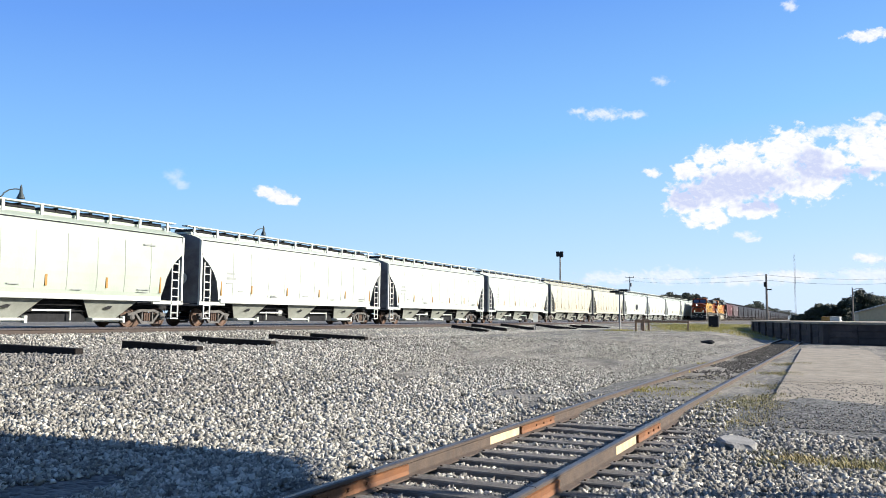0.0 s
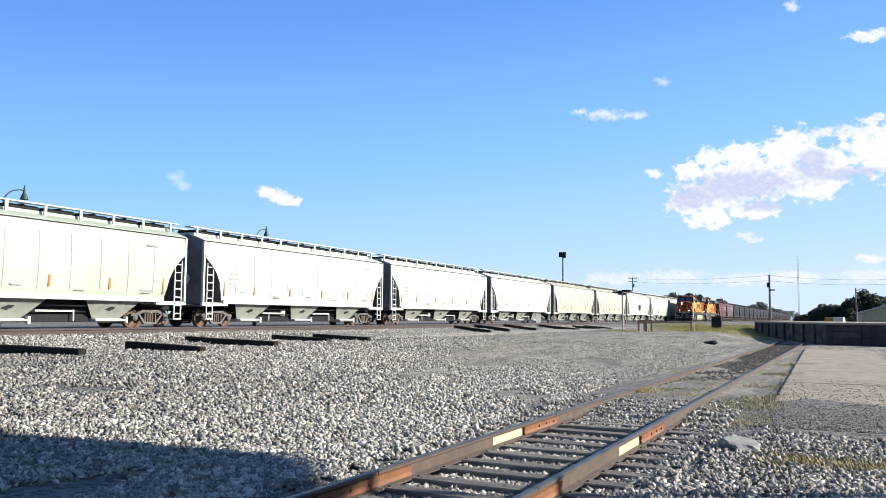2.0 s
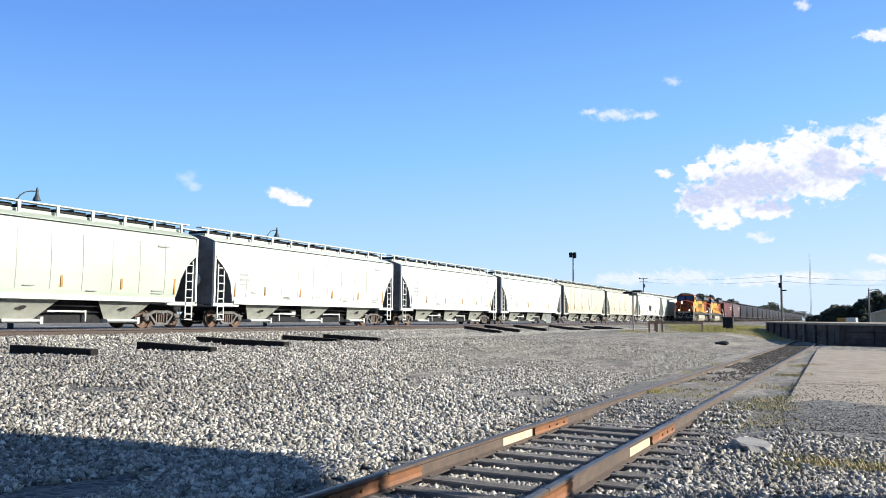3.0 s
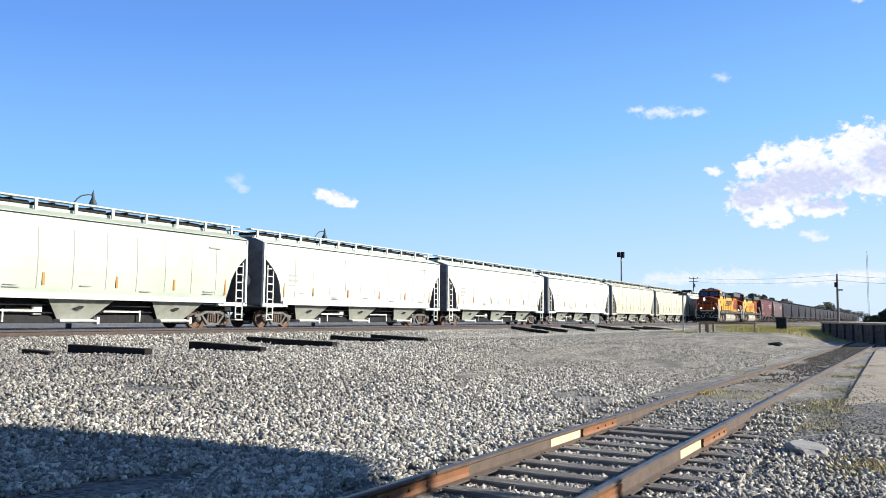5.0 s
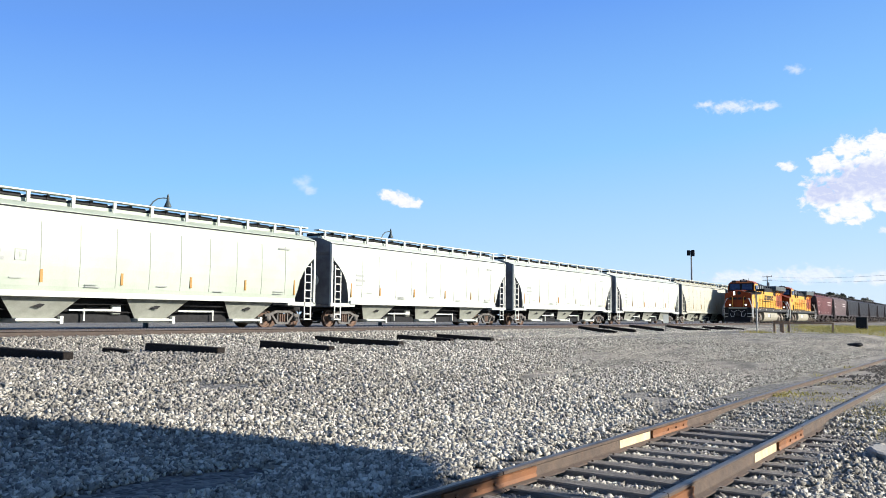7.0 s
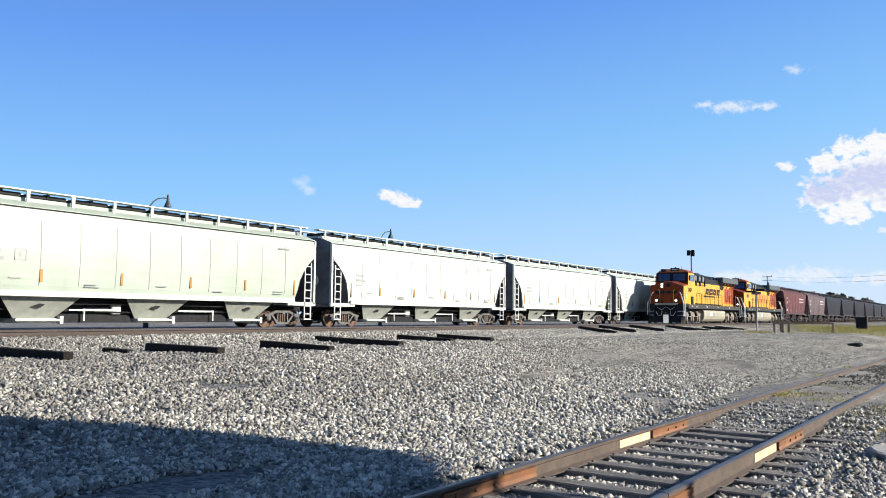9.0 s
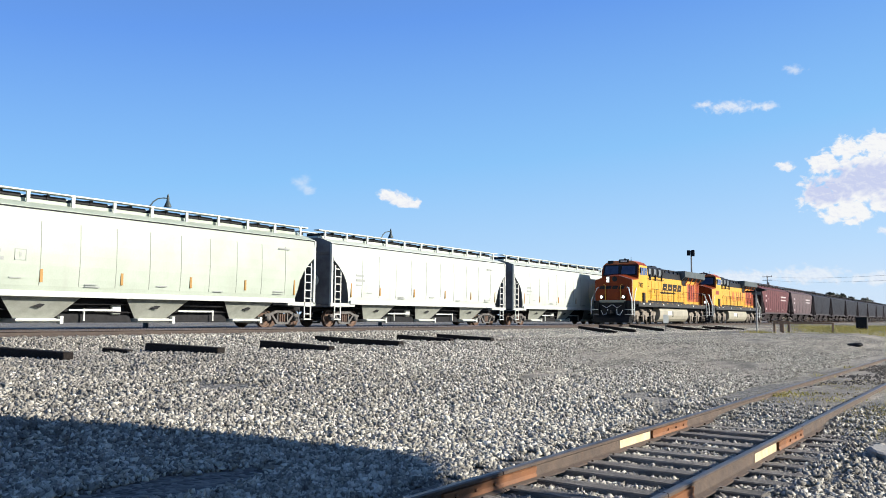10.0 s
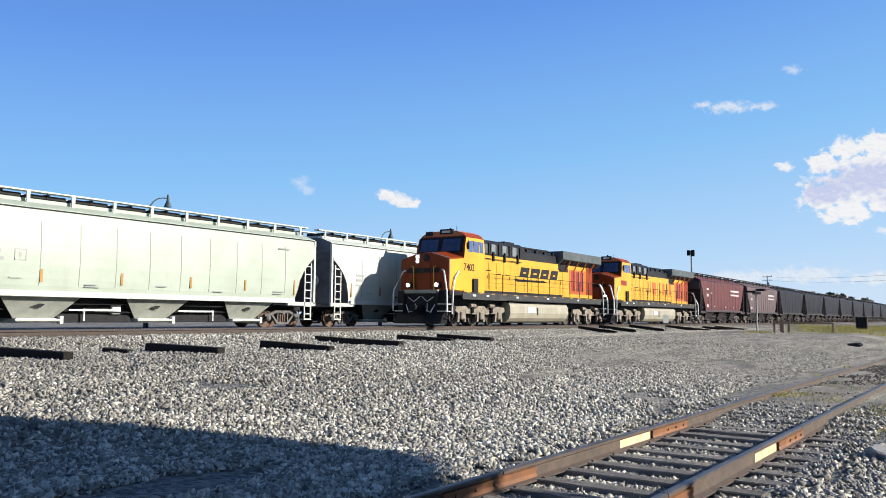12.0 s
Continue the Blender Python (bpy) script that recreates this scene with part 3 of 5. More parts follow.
def freight_truck(parent, y):
    tr = part("truck", B(-0.95, 0.95, -0.2, 0.2, 0.42, 0.66, 0.03), DARK, parent, "cast steel truck with springs", at=pose(0, y, 0))
    for s in (-1, 1):
        bm = bmesh.new()
        x0, x1 = s * 0.93, s * 1.06
        top = [(-1.12, 0.50), (-1.12, 0.60), (-0.75, 0.66), (-0.45, 0.78), (0.45, 0.78), (0.75, 0.66), (1.12, 0.60), (1.12, 0.50), (0.75, 0.53), (0.42, 0.66), (-0.42, 0.66), (-0.75, 0.53)]
        prism(top, "x", x0, x1, bm)
        prism([(-0.70, 0.55), (-0.60, 0.58), (-0.30, 0.24), (0.30, 0.24), (0.60, 0.58), (0.70, 0.55), (0.36, 0.15), (-0.36, 0.15)], "x", x0, x1, bm)
        for yy in (-0.34, 0.28):
            box(bm, min(x0, x1), max(x0, x1), yy, yy + 0.06, 0.24, 0.7)
        part("side_frame", bm, TRUCK, tr)
        for yy in (-0.14, 0.0, 0.14):
            part("spring", lathe([(0, 0.06), (0.36, 0.06)], 8), RUSTWHEEL, tr, at=pose(s * 1.0, yy, 0.26, 0, -90, 0))
        for yy in (-0.89, 0.89):
            part("bearing", lathe([(0, 0.14), (s * 0.2, 0.14), (s * 0.24, 0.08)], 12), TRUCK, tr, at=pose(s * 0.88, yy, 0.43))
    return tr


def ladder(parent, x, y, z0, z1, width, material, rungs):
    bm = bmesh.new()
    for yy in (y - width / 2, y + width / 2):
        box(bm, x - 0.02, x + 0.02, yy - 0.03, yy + 0.03, z0, z1)
    for k in range(rungs):
        z = z0 + (k + 0.5) * (z1 - z0) / rungs
        box(bm, x - 0.015, x + 0.015, y - width / 2, y + width / 2, z - 0.025, z + 0.025)
    return part("ladder", bm, material, parent)


def shorten(thing, factor):
    """Draws a thing in along its length, its wheels left round."""
    for o in thing.children_recursive:
        if o.parent == thing:
            o.location.y *= factor
        if not o.name.startswith("wheel") and o.type == "MESH" and not o.matrix_basis.to_3x3().to_euler().z and not o.parent.name.startswith("truck"):
            o.data.transform(Matrix.Diagonal((1, factor, 1, 1)))


def hopper_car(name, paint, trim, bay_paint, label, lettering, slant=False, wheels=None):
    """A three-bay covered hopper; origin on the rails at its middle, length along y."""
    car = empty(name)
    car.scale = (0.974, 0.974, 0.974)
    tagged(car, label, "freight car", group="freight cars on the main line")
    # body: rings by height, the ends cut back along the slope sheets
    if slant:
        rings = [(1.22, 1.50, 6.6), (1.75, 1.52, 7.1), (3.3, 1.53, 8.15), (3.9, 1.53, 8.5), (4.12, 1.50, 8.6), (4.36, 1.0, 8.62), (4.45, 0.6, 8.62)]
    else:
        rings = [(1.22, 1.50, 7.35), (1.5, 1.555, 7.42), (1.75, 1.58, 7.5), (2.2, 1.605, 7.62), (2.6, 1.61, 7.85), (3.0, 1.60, 8.22), (3.3, 1.585, 8.6), (3.7, 1.56, 8.7), (4.10, 1.52, 8.72), (4.16, 1.48, 8.72), (4.34, 1.0, 8.72), (4.44, 0.6, 8.72)]
    bm = bmesh.new()
    n = 17
    loops = []
    for z, x, yl in rings:
        ys = [-yl + 2 * yl * k / (n - 1) for k in range(n)]
        loops.append([bm.verts.new((x, y, z)) for y in ys] + [bm.verts.new((-x, y, z)) for y in reversed(ys)])
    for a, b in zip(loops, loops[1:]):
        m = len(a)
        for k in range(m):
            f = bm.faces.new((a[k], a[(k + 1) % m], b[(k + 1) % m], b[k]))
            # pale cars' ends get dark grey, their shade put in the paint
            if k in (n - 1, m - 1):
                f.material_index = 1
    bm.faces.new(loops[0][::-1])
    bm.faces.new(loops[-1])
    part("body", bm, [paint, SHADED_END if not slant else trim], car)
    # eave bead, dark for the shadow line under the eave, and side sill
    for s in (-1, 1):
        part("eave_bead", B(min(s * 1.5, s * 1.55), max(s * 1.5, s * 1.55), -8.72, 8.72, 4.085, 4.125), DARK if not slant else trim, car)
        bm = B(min(s * 1.50, s * 1.615), max(s * 1.50, s * 1.615), -7.3, 7.3, 1.13, 1.33, 0.01)
        part("side_sill", bm, trim, car)
        for e in (-1, 1):
            bm = B(min(s * 1.44, s * 1.56), max(s * 1.44, s * 1.56), min(e * 6.9, e * 8.75), max(e * 6.9, e * 8.75), 1.02, 1.18)
            part("end_sill", bm, trim, car)
            if not slant:
                part("corner_post", B(s * 1.5 - 0.06, s * 1.5 + 0.06, e * 8.66 - 0.06, e * 8.66 + 0.06, 1.1, 4.1), trim, car, "pale painted corner post")
            else:
                part("corner_post", T([(s * 1.45, e * 8.5, 1.1), (s * 1.45, e * 8.5, 3.6)], 0.035), trim, car)
            ladder(car, s * 1.54, e * 8.22, 0.45, 3.05 if not slant else 3.4, 0.42, trim, 7)
            part("step", B(min(s * 1.36, s * 1.56), max(s * 1.36, s * 1.56), e * 8.22 - 0.25, e * 8.22 + 0.25, 0.36, 0.42), trim, car)
    # welded seams down the sides
    if not slant:
        for y in (-6.4, -4.95, -3.5, -2.05, -0.6, 0.85, 2.3, 3.75, 5.2, 6.65):
            prof = [(x + 0.008, z) for z, x, yl in rings if 1.4 < z < 4.09]
            back = [(x - 0.01, z) for x, z in reversed(prof)]
            part("seam", prism(prof + back, "y", y - 0.012, y + 0.012), SEAM, car)
        for y in (-4.9, -1.8, 1.35, 4.25):
            part("stripe", B(1.585, 1.612, y - 0.05, y + 0.05, 1.62, 2.06), YELLOW_STRIPE, car, "narrow yellow reflector stripe")
        for e in (-1, 1):
            part("stripe", B(1.575, 1.605, e * 7.25 - 0.04, e * 7.25 + 0.04, 1.5, 2.35), YELLOW_STRIPE, car, "narrow yellow reflector stripe")
    else:
        for k in range(13):
            y = -7.2 + k * 1.2
            part("side_rib", B(1.52, 1.536, y - 0.012, y + 0.012, 1.3, 3.1 if abs(y) > 6.5 else 4.1), trim, car)
    for y0, y1, z0, z1 in lettering:
        part("lettering", B(1.60 if not slant else 1.545, 1.618 if not slant else 1.572, y0, y1, z0, z1), STENCIL if not slant else LETTER_WHITE, car, "stencilled marks as plain bars")
    # end wall stiffeners and platforms
    # end parts share the grey that holds the ends' shade
    for e in (-1, 1):
        bm = bmesh.new()
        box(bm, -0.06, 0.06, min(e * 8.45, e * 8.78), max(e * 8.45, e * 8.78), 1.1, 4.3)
        part("end_stiffener", bm, SHADED_END, car)
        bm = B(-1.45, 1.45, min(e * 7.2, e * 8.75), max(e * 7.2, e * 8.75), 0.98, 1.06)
        part("end_platform", bm, trim if slant else SHADED_END, car)
        part("end_sheet", B(-1.44, 1.44, e * 8.64 - 0.02, e * 8.64 + 0.02, 3.25 if slant else 1.1, 4.05), SHADED_END if not slant else trim, car, "end sheet, greyed for its shade on pale cars")
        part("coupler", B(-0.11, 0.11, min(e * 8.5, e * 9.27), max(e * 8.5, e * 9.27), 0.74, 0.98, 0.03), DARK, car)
        part("brake_hose", T([(0.3, e * 8.9, 0.85), (0.3, e * 9.0, 0.5), (0.2, e * 9.15, 0.4), (0.05, e * 9.28, 0.5)], 0.03), BLACK, car)
        freight_truck(car, e * 7.1)
    part("brake_wheel", lathe([(0, 0.27), (0.03, 0.29), (0.06, 0.27)], 14), trim, car, at=pose(0.5, -8.83, 2.3, 0, 0, 90))
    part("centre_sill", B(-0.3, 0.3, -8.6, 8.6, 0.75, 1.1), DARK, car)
    # dark fill added between the bays in place of the shade there
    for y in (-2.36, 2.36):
        part("cross_bearer", prism([(y - 1.25, 1.2), (y + 1.25, 1.2), (y + 1.55, 0.24), (y - 1.55, 0.24)], "x", -0.86, 0.86), DARK, car, "dark fill standing for the shade between the bays")
    # three bays with outlet gates
    for y in (-4.72, 0.0, 4.72):
        bm = bmesh.new()
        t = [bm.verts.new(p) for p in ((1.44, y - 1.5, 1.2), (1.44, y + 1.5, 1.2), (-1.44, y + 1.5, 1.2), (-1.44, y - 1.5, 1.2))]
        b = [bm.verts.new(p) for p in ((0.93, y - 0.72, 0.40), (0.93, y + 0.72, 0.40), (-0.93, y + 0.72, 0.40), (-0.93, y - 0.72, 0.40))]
        # slopes facing along the car are near-black, their shade put in the paint
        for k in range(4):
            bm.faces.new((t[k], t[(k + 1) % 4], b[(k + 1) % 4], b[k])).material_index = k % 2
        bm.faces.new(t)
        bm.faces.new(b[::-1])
        bay = part("hopper_bay", bm, [bay_paint, DARK], car, "outlet bay with dark slope sheets, shade put in their colour")
        part("outlet_gate", B(-1.15, 1.15, y - 0.72, y + 0.72, 0.24, 0.40, 0.015), trim, bay, "outlet gate below the bay")
        part("gate_bar", T([(1.22, y - 0.8, 0.33), (1.22, y + 0.8, 0.33)], 0.045, 8), trim, bay)
        part("gate_bracket", B(1.1, 1.26, y + 0.78, y + 0.9, 0.2, 0.48), trim, bay)
        if not slant:
            part("stencil", prism([(y - 0.25, 0.8), (y + 0.0, 0.9), (y + 0.2, 0.88), (y + 0.05, 0.76)], "x", 0.9, 1.26), DARK, bay, "dark smudged stencil")
    # roof: pale coaming, low dark hatch covers, running boards carried on posts
    part("hatch_coaming", B(-0.62, 0.62, -8.5, 8.5, 4.40, 4.56, 0.03), paint, car)
    for k in range(10):
        y = -7.56 + k * 1.68
        part("hatch_cover", B(-0.58, 0.58, y - 0.72, y + 0.72, 4.555, 4.72, 0.04), DARK, car, "dark hatch cover")
        part("hatch_clamp", B(-0.6, 0.6, y - 0.06, y + 0.06, 4.6, 4.76), DARK, car)
    for s in (-1, 1):
        part("running_board", B(min(s * 0.48, s * 0.84), max(s * 0.48, s * 0.84), -8.9, 8.9, 4.78, 4.83), trim, car)
        for k in range(11):
            y = -8.4 + k * 1.68
            part("board_post", B(min(s * 0.76, s * 0.82), max(s * 0.76, s * 0.82), y - 0.06, y + 0.06, 4.3, 4.78), trim, car)
    # brake gear under the frame
    part("air_reservoir", lathe([(-0.5, 0.12), (-0.45, 0.2), (0.45, 0.2), (0.5, 0.12)], 14), DARK, car, at=pose(0.75, -2.3, 0.75, 0, 0, 90))
    part("brake_cylinder", lathe([(-0.3, 0.14), (0.3, 0.14), (0.32, 0.05), (0.7, 0.04)], 12), DARK, car, at=pose(0.75, 2.3, 0.72, 0, 0, 90))
    for y in (-2.9, 3.0):
        part("hanger", B(1.0, 1.05, y - 0.03, y + 0.03, 0.3, 0.75), trim, car)
    for y in (-2.36, 2.36):
        part("platform_bar", B(1.02, 1.08, y - 1.15, y + 0.6, 0.66, 0.73), trim, car, "pale bar across the brake gear")
    part("train_pipe", T([(1.12, -6.6, 0.95), (1.15, -3.0, 0.9), (1.12, 0, 0.95), (1.15, 3.0, 0.9), (1.12, 6.6, 0.95)], 0.035, 6), DARK, car)
    part("valve", B(0.7, 1.0, -1.75, -1.35, 0.55, 0.95, 0.04), trim, car)
    part("brake_rod", T([(1.0, -6.0, 0.7), (1.0, -1.0, 0.62), (1.0, 6.0, 0.7)], 0.03), DARK, car)
    for e in (-1, 1):
        for dy in (-0.89, 0.89):
            ws = wheelset(car, pose(0, e * 7.1 + dy, 0.42))
            if wheels is not None:
                wheels.append(ws)
    return car


LETTERS = [(-6.9, -6.3, 2.55, 2.66), (-6.9, -6.2, 2.30, 2.42), (-6.9, -6.4, 2.08, 2.15), (-6.0, -5.6, 1.72, 1.76), (-3.3, -2.7, 1.5, 1.54), (-3.3, -2.8, 1.58, 1.61), (-0.3, 0.2, 1.62, 1.66), (2.5, 3.0, 1.5, 1.54), (5.9, 6.6, 1.6, 1.64), (5.9, 6.5, 1.5, 1.53), (6.2, 6.9, 3.55, 3.62)]
white_hopper = hopper_car("covered_hopper", WHITE, WHITE_TRIM, BAY, "pale grey-white covered hopper car standing on the far track", LETTERS)
white_hopper.location = (X_FAR, GAP0 + CAR / 2, RAIL_FAR)
sage_hopper = hopper_car("covered_hopper", SAGE, WHITE_TRIM, BAY, "faded sage-white covered hopper car with a boxed stencil", LETTERS)
sage_hopper.location = (X_FAR, GAP0 - CAR / 2, RAIL_FAR)
cream_hopper = hopper_car("covered_hopper", CREAM, CREAM, BAY, "cream-yellow covered hopper car standing on the far track", LETTERS[:6])
cream_hopper.location = (X_FAR, GAP0 + CAR * 3.5, RAIL_FAR)
for k in range(1, 10):
    if k == 3:
        continue
    made = copy_thing(cream_hopper if k == 4 else white_hopper, pose(X_FAR, GAP0 + CAR * (k + 0.5), RAIL_FAR))
    if k == 5:
        part("emblem", prism([(-0.9, 2.7), (0.9, 2.7), (0.8, 2.1), (0.3, 1.8), (-0.3, 1.8), (-0.8, 2.1)], "x", 1.6, 1.63), BLACK, made, "dark shield emblem as a plain shape")
# boxed stencil on the nearest car
for y0, y1, z0, z1 in ((-5.85, -5.45, 2.68, 2.7), (-5.85, -5.45, 2.32, 2.34), (-5.85, -5.83, 2.34, 2.68), (-5.47, -5.45, 2.34, 2.68), (-5.68, -5.62, 2.44, 2.58)):
    part("lettering", B(1.605, 1.622, y0, y1, z0, z1), STENCIL, sage_hopper, "boxed stencil drawn as plain bars")


# ---------------------------------------------------------------- locomotives
def words(text, size, material, parent, at, label, name="number"):
    cu = bpy.data.curves.new(name, "FONT")
    cu.body, cu.size, cu.extrude, cu.align_x = text, size, 0.006, "CENTER"
    ob = bpy.data.objects.new(name, cu)
    me = bpy.data.meshes.new_from_object(ob)
    bpy.data.objects.remove(ob)
    me.materials.append(material)
    ob = new(name, me)
    ob.parent, ob.matrix_basis = parent, at
    ob["label"] = label
    return ob


def loco_truck(parent, y, spins):
    tr = part("truck", B(-0.95, 0.95, y - 2.2, y + 2.2, 0.62, 0.86, 0.03), DARK, parent, "dusty six-wheel truck")
    for s in (-1, 1):
        x0, x1 = s * 1.0, s * 1.16
        bm = bmesh.new()
        prism([(y - 2.5, 0.78), (y - 2.4, 0.98), (y - 1.5, 1.02), (y - 1.2, 0.86), (y - 0.6, 0.86), (y - 0.3, 1.04), (y + 0.3, 1.04), (y + 0.6, 0.86), (y + 1.2, 0.86), (y + 1.5, 1.02), (y + 2.4, 0.98), (y + 2.5, 0.78), (y + 2.1, 0.62), (y + 1.2, 0.64), (y + 0.6, 0.6), (y - 0.6, 0.6), (y - 1.2, 0.64), (y - 2.1, 0.62)], "x", x0, x1, bm)
        part("side_frame", bm, LOCO_TRUCK, tr)
        for k in (-1, 0, 1):
            yy = y + k * 1.85
            part("journal_box", B(min(s * 1.02, s * 1.26), max(s * 1.02, s * 1.26), yy - 0.2, yy + 0.2, 0.34, 0.74, 0.05), LOCO_TRUCK, tr)
            part("pedestal", prism([(yy - 0.34, 0.66), (yy + 0.34, 0.66), (yy + 0.42, 0.24), (yy + 0.26, 0.2), (yy + 0.2, 0.6), (yy - 0.2, 0.6), (yy - 0.26, 0.2), (yy - 0.42, 0.24)], "x", s * 1.03, s * 1.15), LOCO_TRUCK, tr)
        for yy in (y - 0.95, y + 0.95):
            part("spring", lathe([(0, 0.11), (0.28, 0.11)], 10), DARK, tr, at=pose(s * 1.2, yy, 0.68, 0, -90, 0))
            part("brake_cylinder", lathe([(-0.25, 0.1), (0.25, 0.1)], 10), LOCO_TRUCK, tr, at=pose(s * 1.22, yy, 1.04, 0, 0, 90))
        part("sand_pipe", T([(s * 1.1, y - 2.45, 1.0), (s * 1.05, y - 2.5, 0.5), (s * 0.8, y - 2.35, 0.12)], 0.025), LOCO_TRUCK, tr)
    for k in (-1, 0, 1):
        spins.append(wheelset(parent, pose(0, y + k * 1.85, 0.53), 0.53, steel=LOCO_WHEEL))
    return tr


LOCO_LEN = 21.1


def locomotive(name, label, number, spins, nose_paint):
    """A six-axle diesel; origin on the rails at its front coupler, its length runs towards +y."""
    lo = empty(name)
    tagged(lo, label, "locomotive", group="locomotives of the moving train")
    # frame and deck
    part("deck", B(-1.53, 1.53, 1.0, 21.3, 1.52, 1.72, 0.02), LOCO_BLACK, lo)
    part("underframe", B(-0.9, 0.9, 0.8, 21.6, 1.05, 1.52), DARK, lo)
    for s in (-1, 1):
        part("side_skirt", B(min(s * 1.48, s * 1.55), max(s * 1.48, s * 1.55), 2.2, 20.6, 1.34, 1.70), SKIRT, lo, "dark grey frame skirt with air pipes")
        part("air_pipe", T([(s * 1.57, 7.0, 1.36), (s * 1.57, 20.0, 1.36)], 0.035), LOCO_BLACK, lo)
        for y in (3.2, 4.6, 8.0, 12.0, 16.5):
            part("jack_pad", B(min(s * 1.55, s * 1.575), max(s * 1.55, s * 1.575), y, y + 0.28, 1.5, 1.6), SILVER, lo)
        for k in range(14):
            part("sill_marking", B(min(s * 1.55, s * 1.562), max(s * 1.55, s * 1.562), 2.6 + k * 1.28, 3.0 + k * 1.28, 1.64, 1.69), YELLOW_STRIPE, lo)
    # fuel tank
    part("fuel_tank", prism([(-0.9, 0.16), (-1.2, 0.24), (-1.38, 0.42), (-1.46, 0.7), (-1.44, 1.05), (-1.34, 1.28), (1.34, 1.28), (1.44, 1.05), (1.46, 0.7), (1.38, 0.42), (1.2, 0.24), (0.9, 0.16)], "y", 7.5, 15.3), TANK, lo, "dust-coated pale fuel tank")
    part("tank_patch", B(1.44, 1.468, 9.6, 10.7, 0.72, 1.05), SILVER, lo)
    part("tank_gauge", B(1.44, 1.47, 10.85, 11.0, 0.6, 1.02), LOCO_BLACK, lo)
    # nose
    bm = bmesh.new()
    front = [(-1.47, 1.72), (-1.48, 3.3), (-0.45, 3.6), (0.45, 3.6), (1.46, 3.3), (1.45, 1.72)]
    back = [(-1.48, 1.72), (-1.48, 3.46), (-0.5, 3.8), (0.5, 3.8), (1.47, 3.46), (1.47, 1.72)]
    r0 = [bm.verts.new((x, 1.08, z)) for x, z in front]
    r1 = [bm.verts.new((x, 2.75, z)) for x, z in back]
    for k in range(6):
        f = bm.faces.new((r0[k], r0[(k + 1) % 6], r1[(k + 1) % 6], r1[k]))
        f.material_index = 1 if k in (0, 4) else 0
    bm.faces.new(r0)
    bm.faces.new(r1[::-1])
    bmesh.ops.bevel(bm, geom=list(bm.edges), offset=0.05, segments=2, affect="EDGES")
    part("nose", bm, [nose_paint, YELLOW], lo, "orange nose with a yellow side")
    part("nose_door", B(-0.35, 0.35, 1.05, 1.09, 1.75, 3.1, 0.015), nose_paint, lo)
    for x in (-0.98, 0.72):
        part("nose_panel", B(x, x + 0.3, 1.055, 1.085, 1.85, 2.9), NOSE, lo)
    part("nose_edging", T([(1.47, 1.06, 1.8), (1.475, 1.06, 3.3), (0.46, 1.07, 3.62)], 0.022, 6), LETTER_WHITE, lo, "pale edging strip of the nose")
    part("headlight_housing", B(-0.55, -0.3, 1.03, 1.09, 3.1, 3.55, 0.02), SILVER, lo)
    for z in (3.21, 3.43):
        part("headlight", lathe([(0, 0.075), (0.05, 0.085), (0.06, 0.02)], 14), LAMP_GLOW, lo, "lit twin headlight lens", at=pose(-0.42, 1.05, z, 0, 0, -90))
    part("nose_emblem", lathe([(0, 0.2), (0.02, 0.2)], 18), LOCO_BLACK, lo, "round dark emblem as plain disc", at=pose(0.1, 1.085, 3.36, 0, 0, -90))
    for x0, w in ((-1.1, 0.42), (-0.62, 0.42), (-0.12, 0.42), (0.4, 0.42)):
        part("nose_lettering", prism([(x0, 2.62), (x0 + w, 2.62), (x0 + w + 0.1, 2.86), (x0 + 0.1, 2.86)], "y", 1.03, 1.05), LOCO_BLACK, lo, "dark slanted logo letter as a plain shape")
    # cab
    bm = bmesh.new()
    rows = [(2.45, 3.30, 1.46), (2.52, 3.9, 1.47), (2.70, 4.46, 1.43), (2.80, 4.70, 1.17), (2.84, 4.80, 0.8)]
    f0 = [bm.verts.new((s * x, y, z)) for y, z, x in rows for s in (-1, 1)]
    rear = [bm.verts.new((s * x, 4.55, z)) for y, z, x in rows for s in (-1, 1)]
    lows = [bm.verts.new(p) for p in ((-1.46, 2.45, 1.72), (1.46, 2.45, 1.72), (-1.46, 4.55, 1.72), (1.46, 4.55, 1.72))]
    bm.faces.new((lows[0], lows[1], f0[1], f0[0]))
    bm.faces.new((lows[2], rear[0], rear[1], lows[3]))
    for s in (0, 1):
        fa = [lows[s], lows[2 + s], rear[s], f0[s]]
        bm.faces.new(fa).material_index = 1
    for i in range(4):
        bm.faces.new((f0[2 * i], f0[2 * i + 1], f0[2 * i + 3], f0[2 * i + 2]))
        bm.faces.new((rear[2 * i + 1], rear[2 * i], rear[2 * i + 2], rear[2 * i + 3]))
        for s in (0, 1):
            bm.faces.new((f0[2 * i + s], rear[2 * i + s], rear[2 * i + 2 + s], f0[2 * i + 2 + s])).material_index = 1 if i < 2 else 0
    bm.faces.new((f0[8], f0[9], rear[9], rear[8]))
    bm.faces.new((lows[0], lows[2], lows[3], lows[1]))
    cab = part("cab", bm, [nose_paint, YELLOW], lo, "yellow cab with orange front and roof")
    for x0, x1 in ((-1.22, -0.12), (0.1, 1.22)):
        bm = bmesh.new()
        slope = (2.70 - 2.52) / (4.46 - 3.9)
        vs = [bm.verts.new((x, 2.52 + slope * (z - 3.9) - 0.075, z)) for x, z in ((x0, 3.78), (x1, 3.78), (x1 - 0.04, 4.40), (x0 + 0.04, 4.40))]
        g = bm.faces.new(vs)
        bmesh.ops.solidify(bm, geom=[g], thickness=0.03)
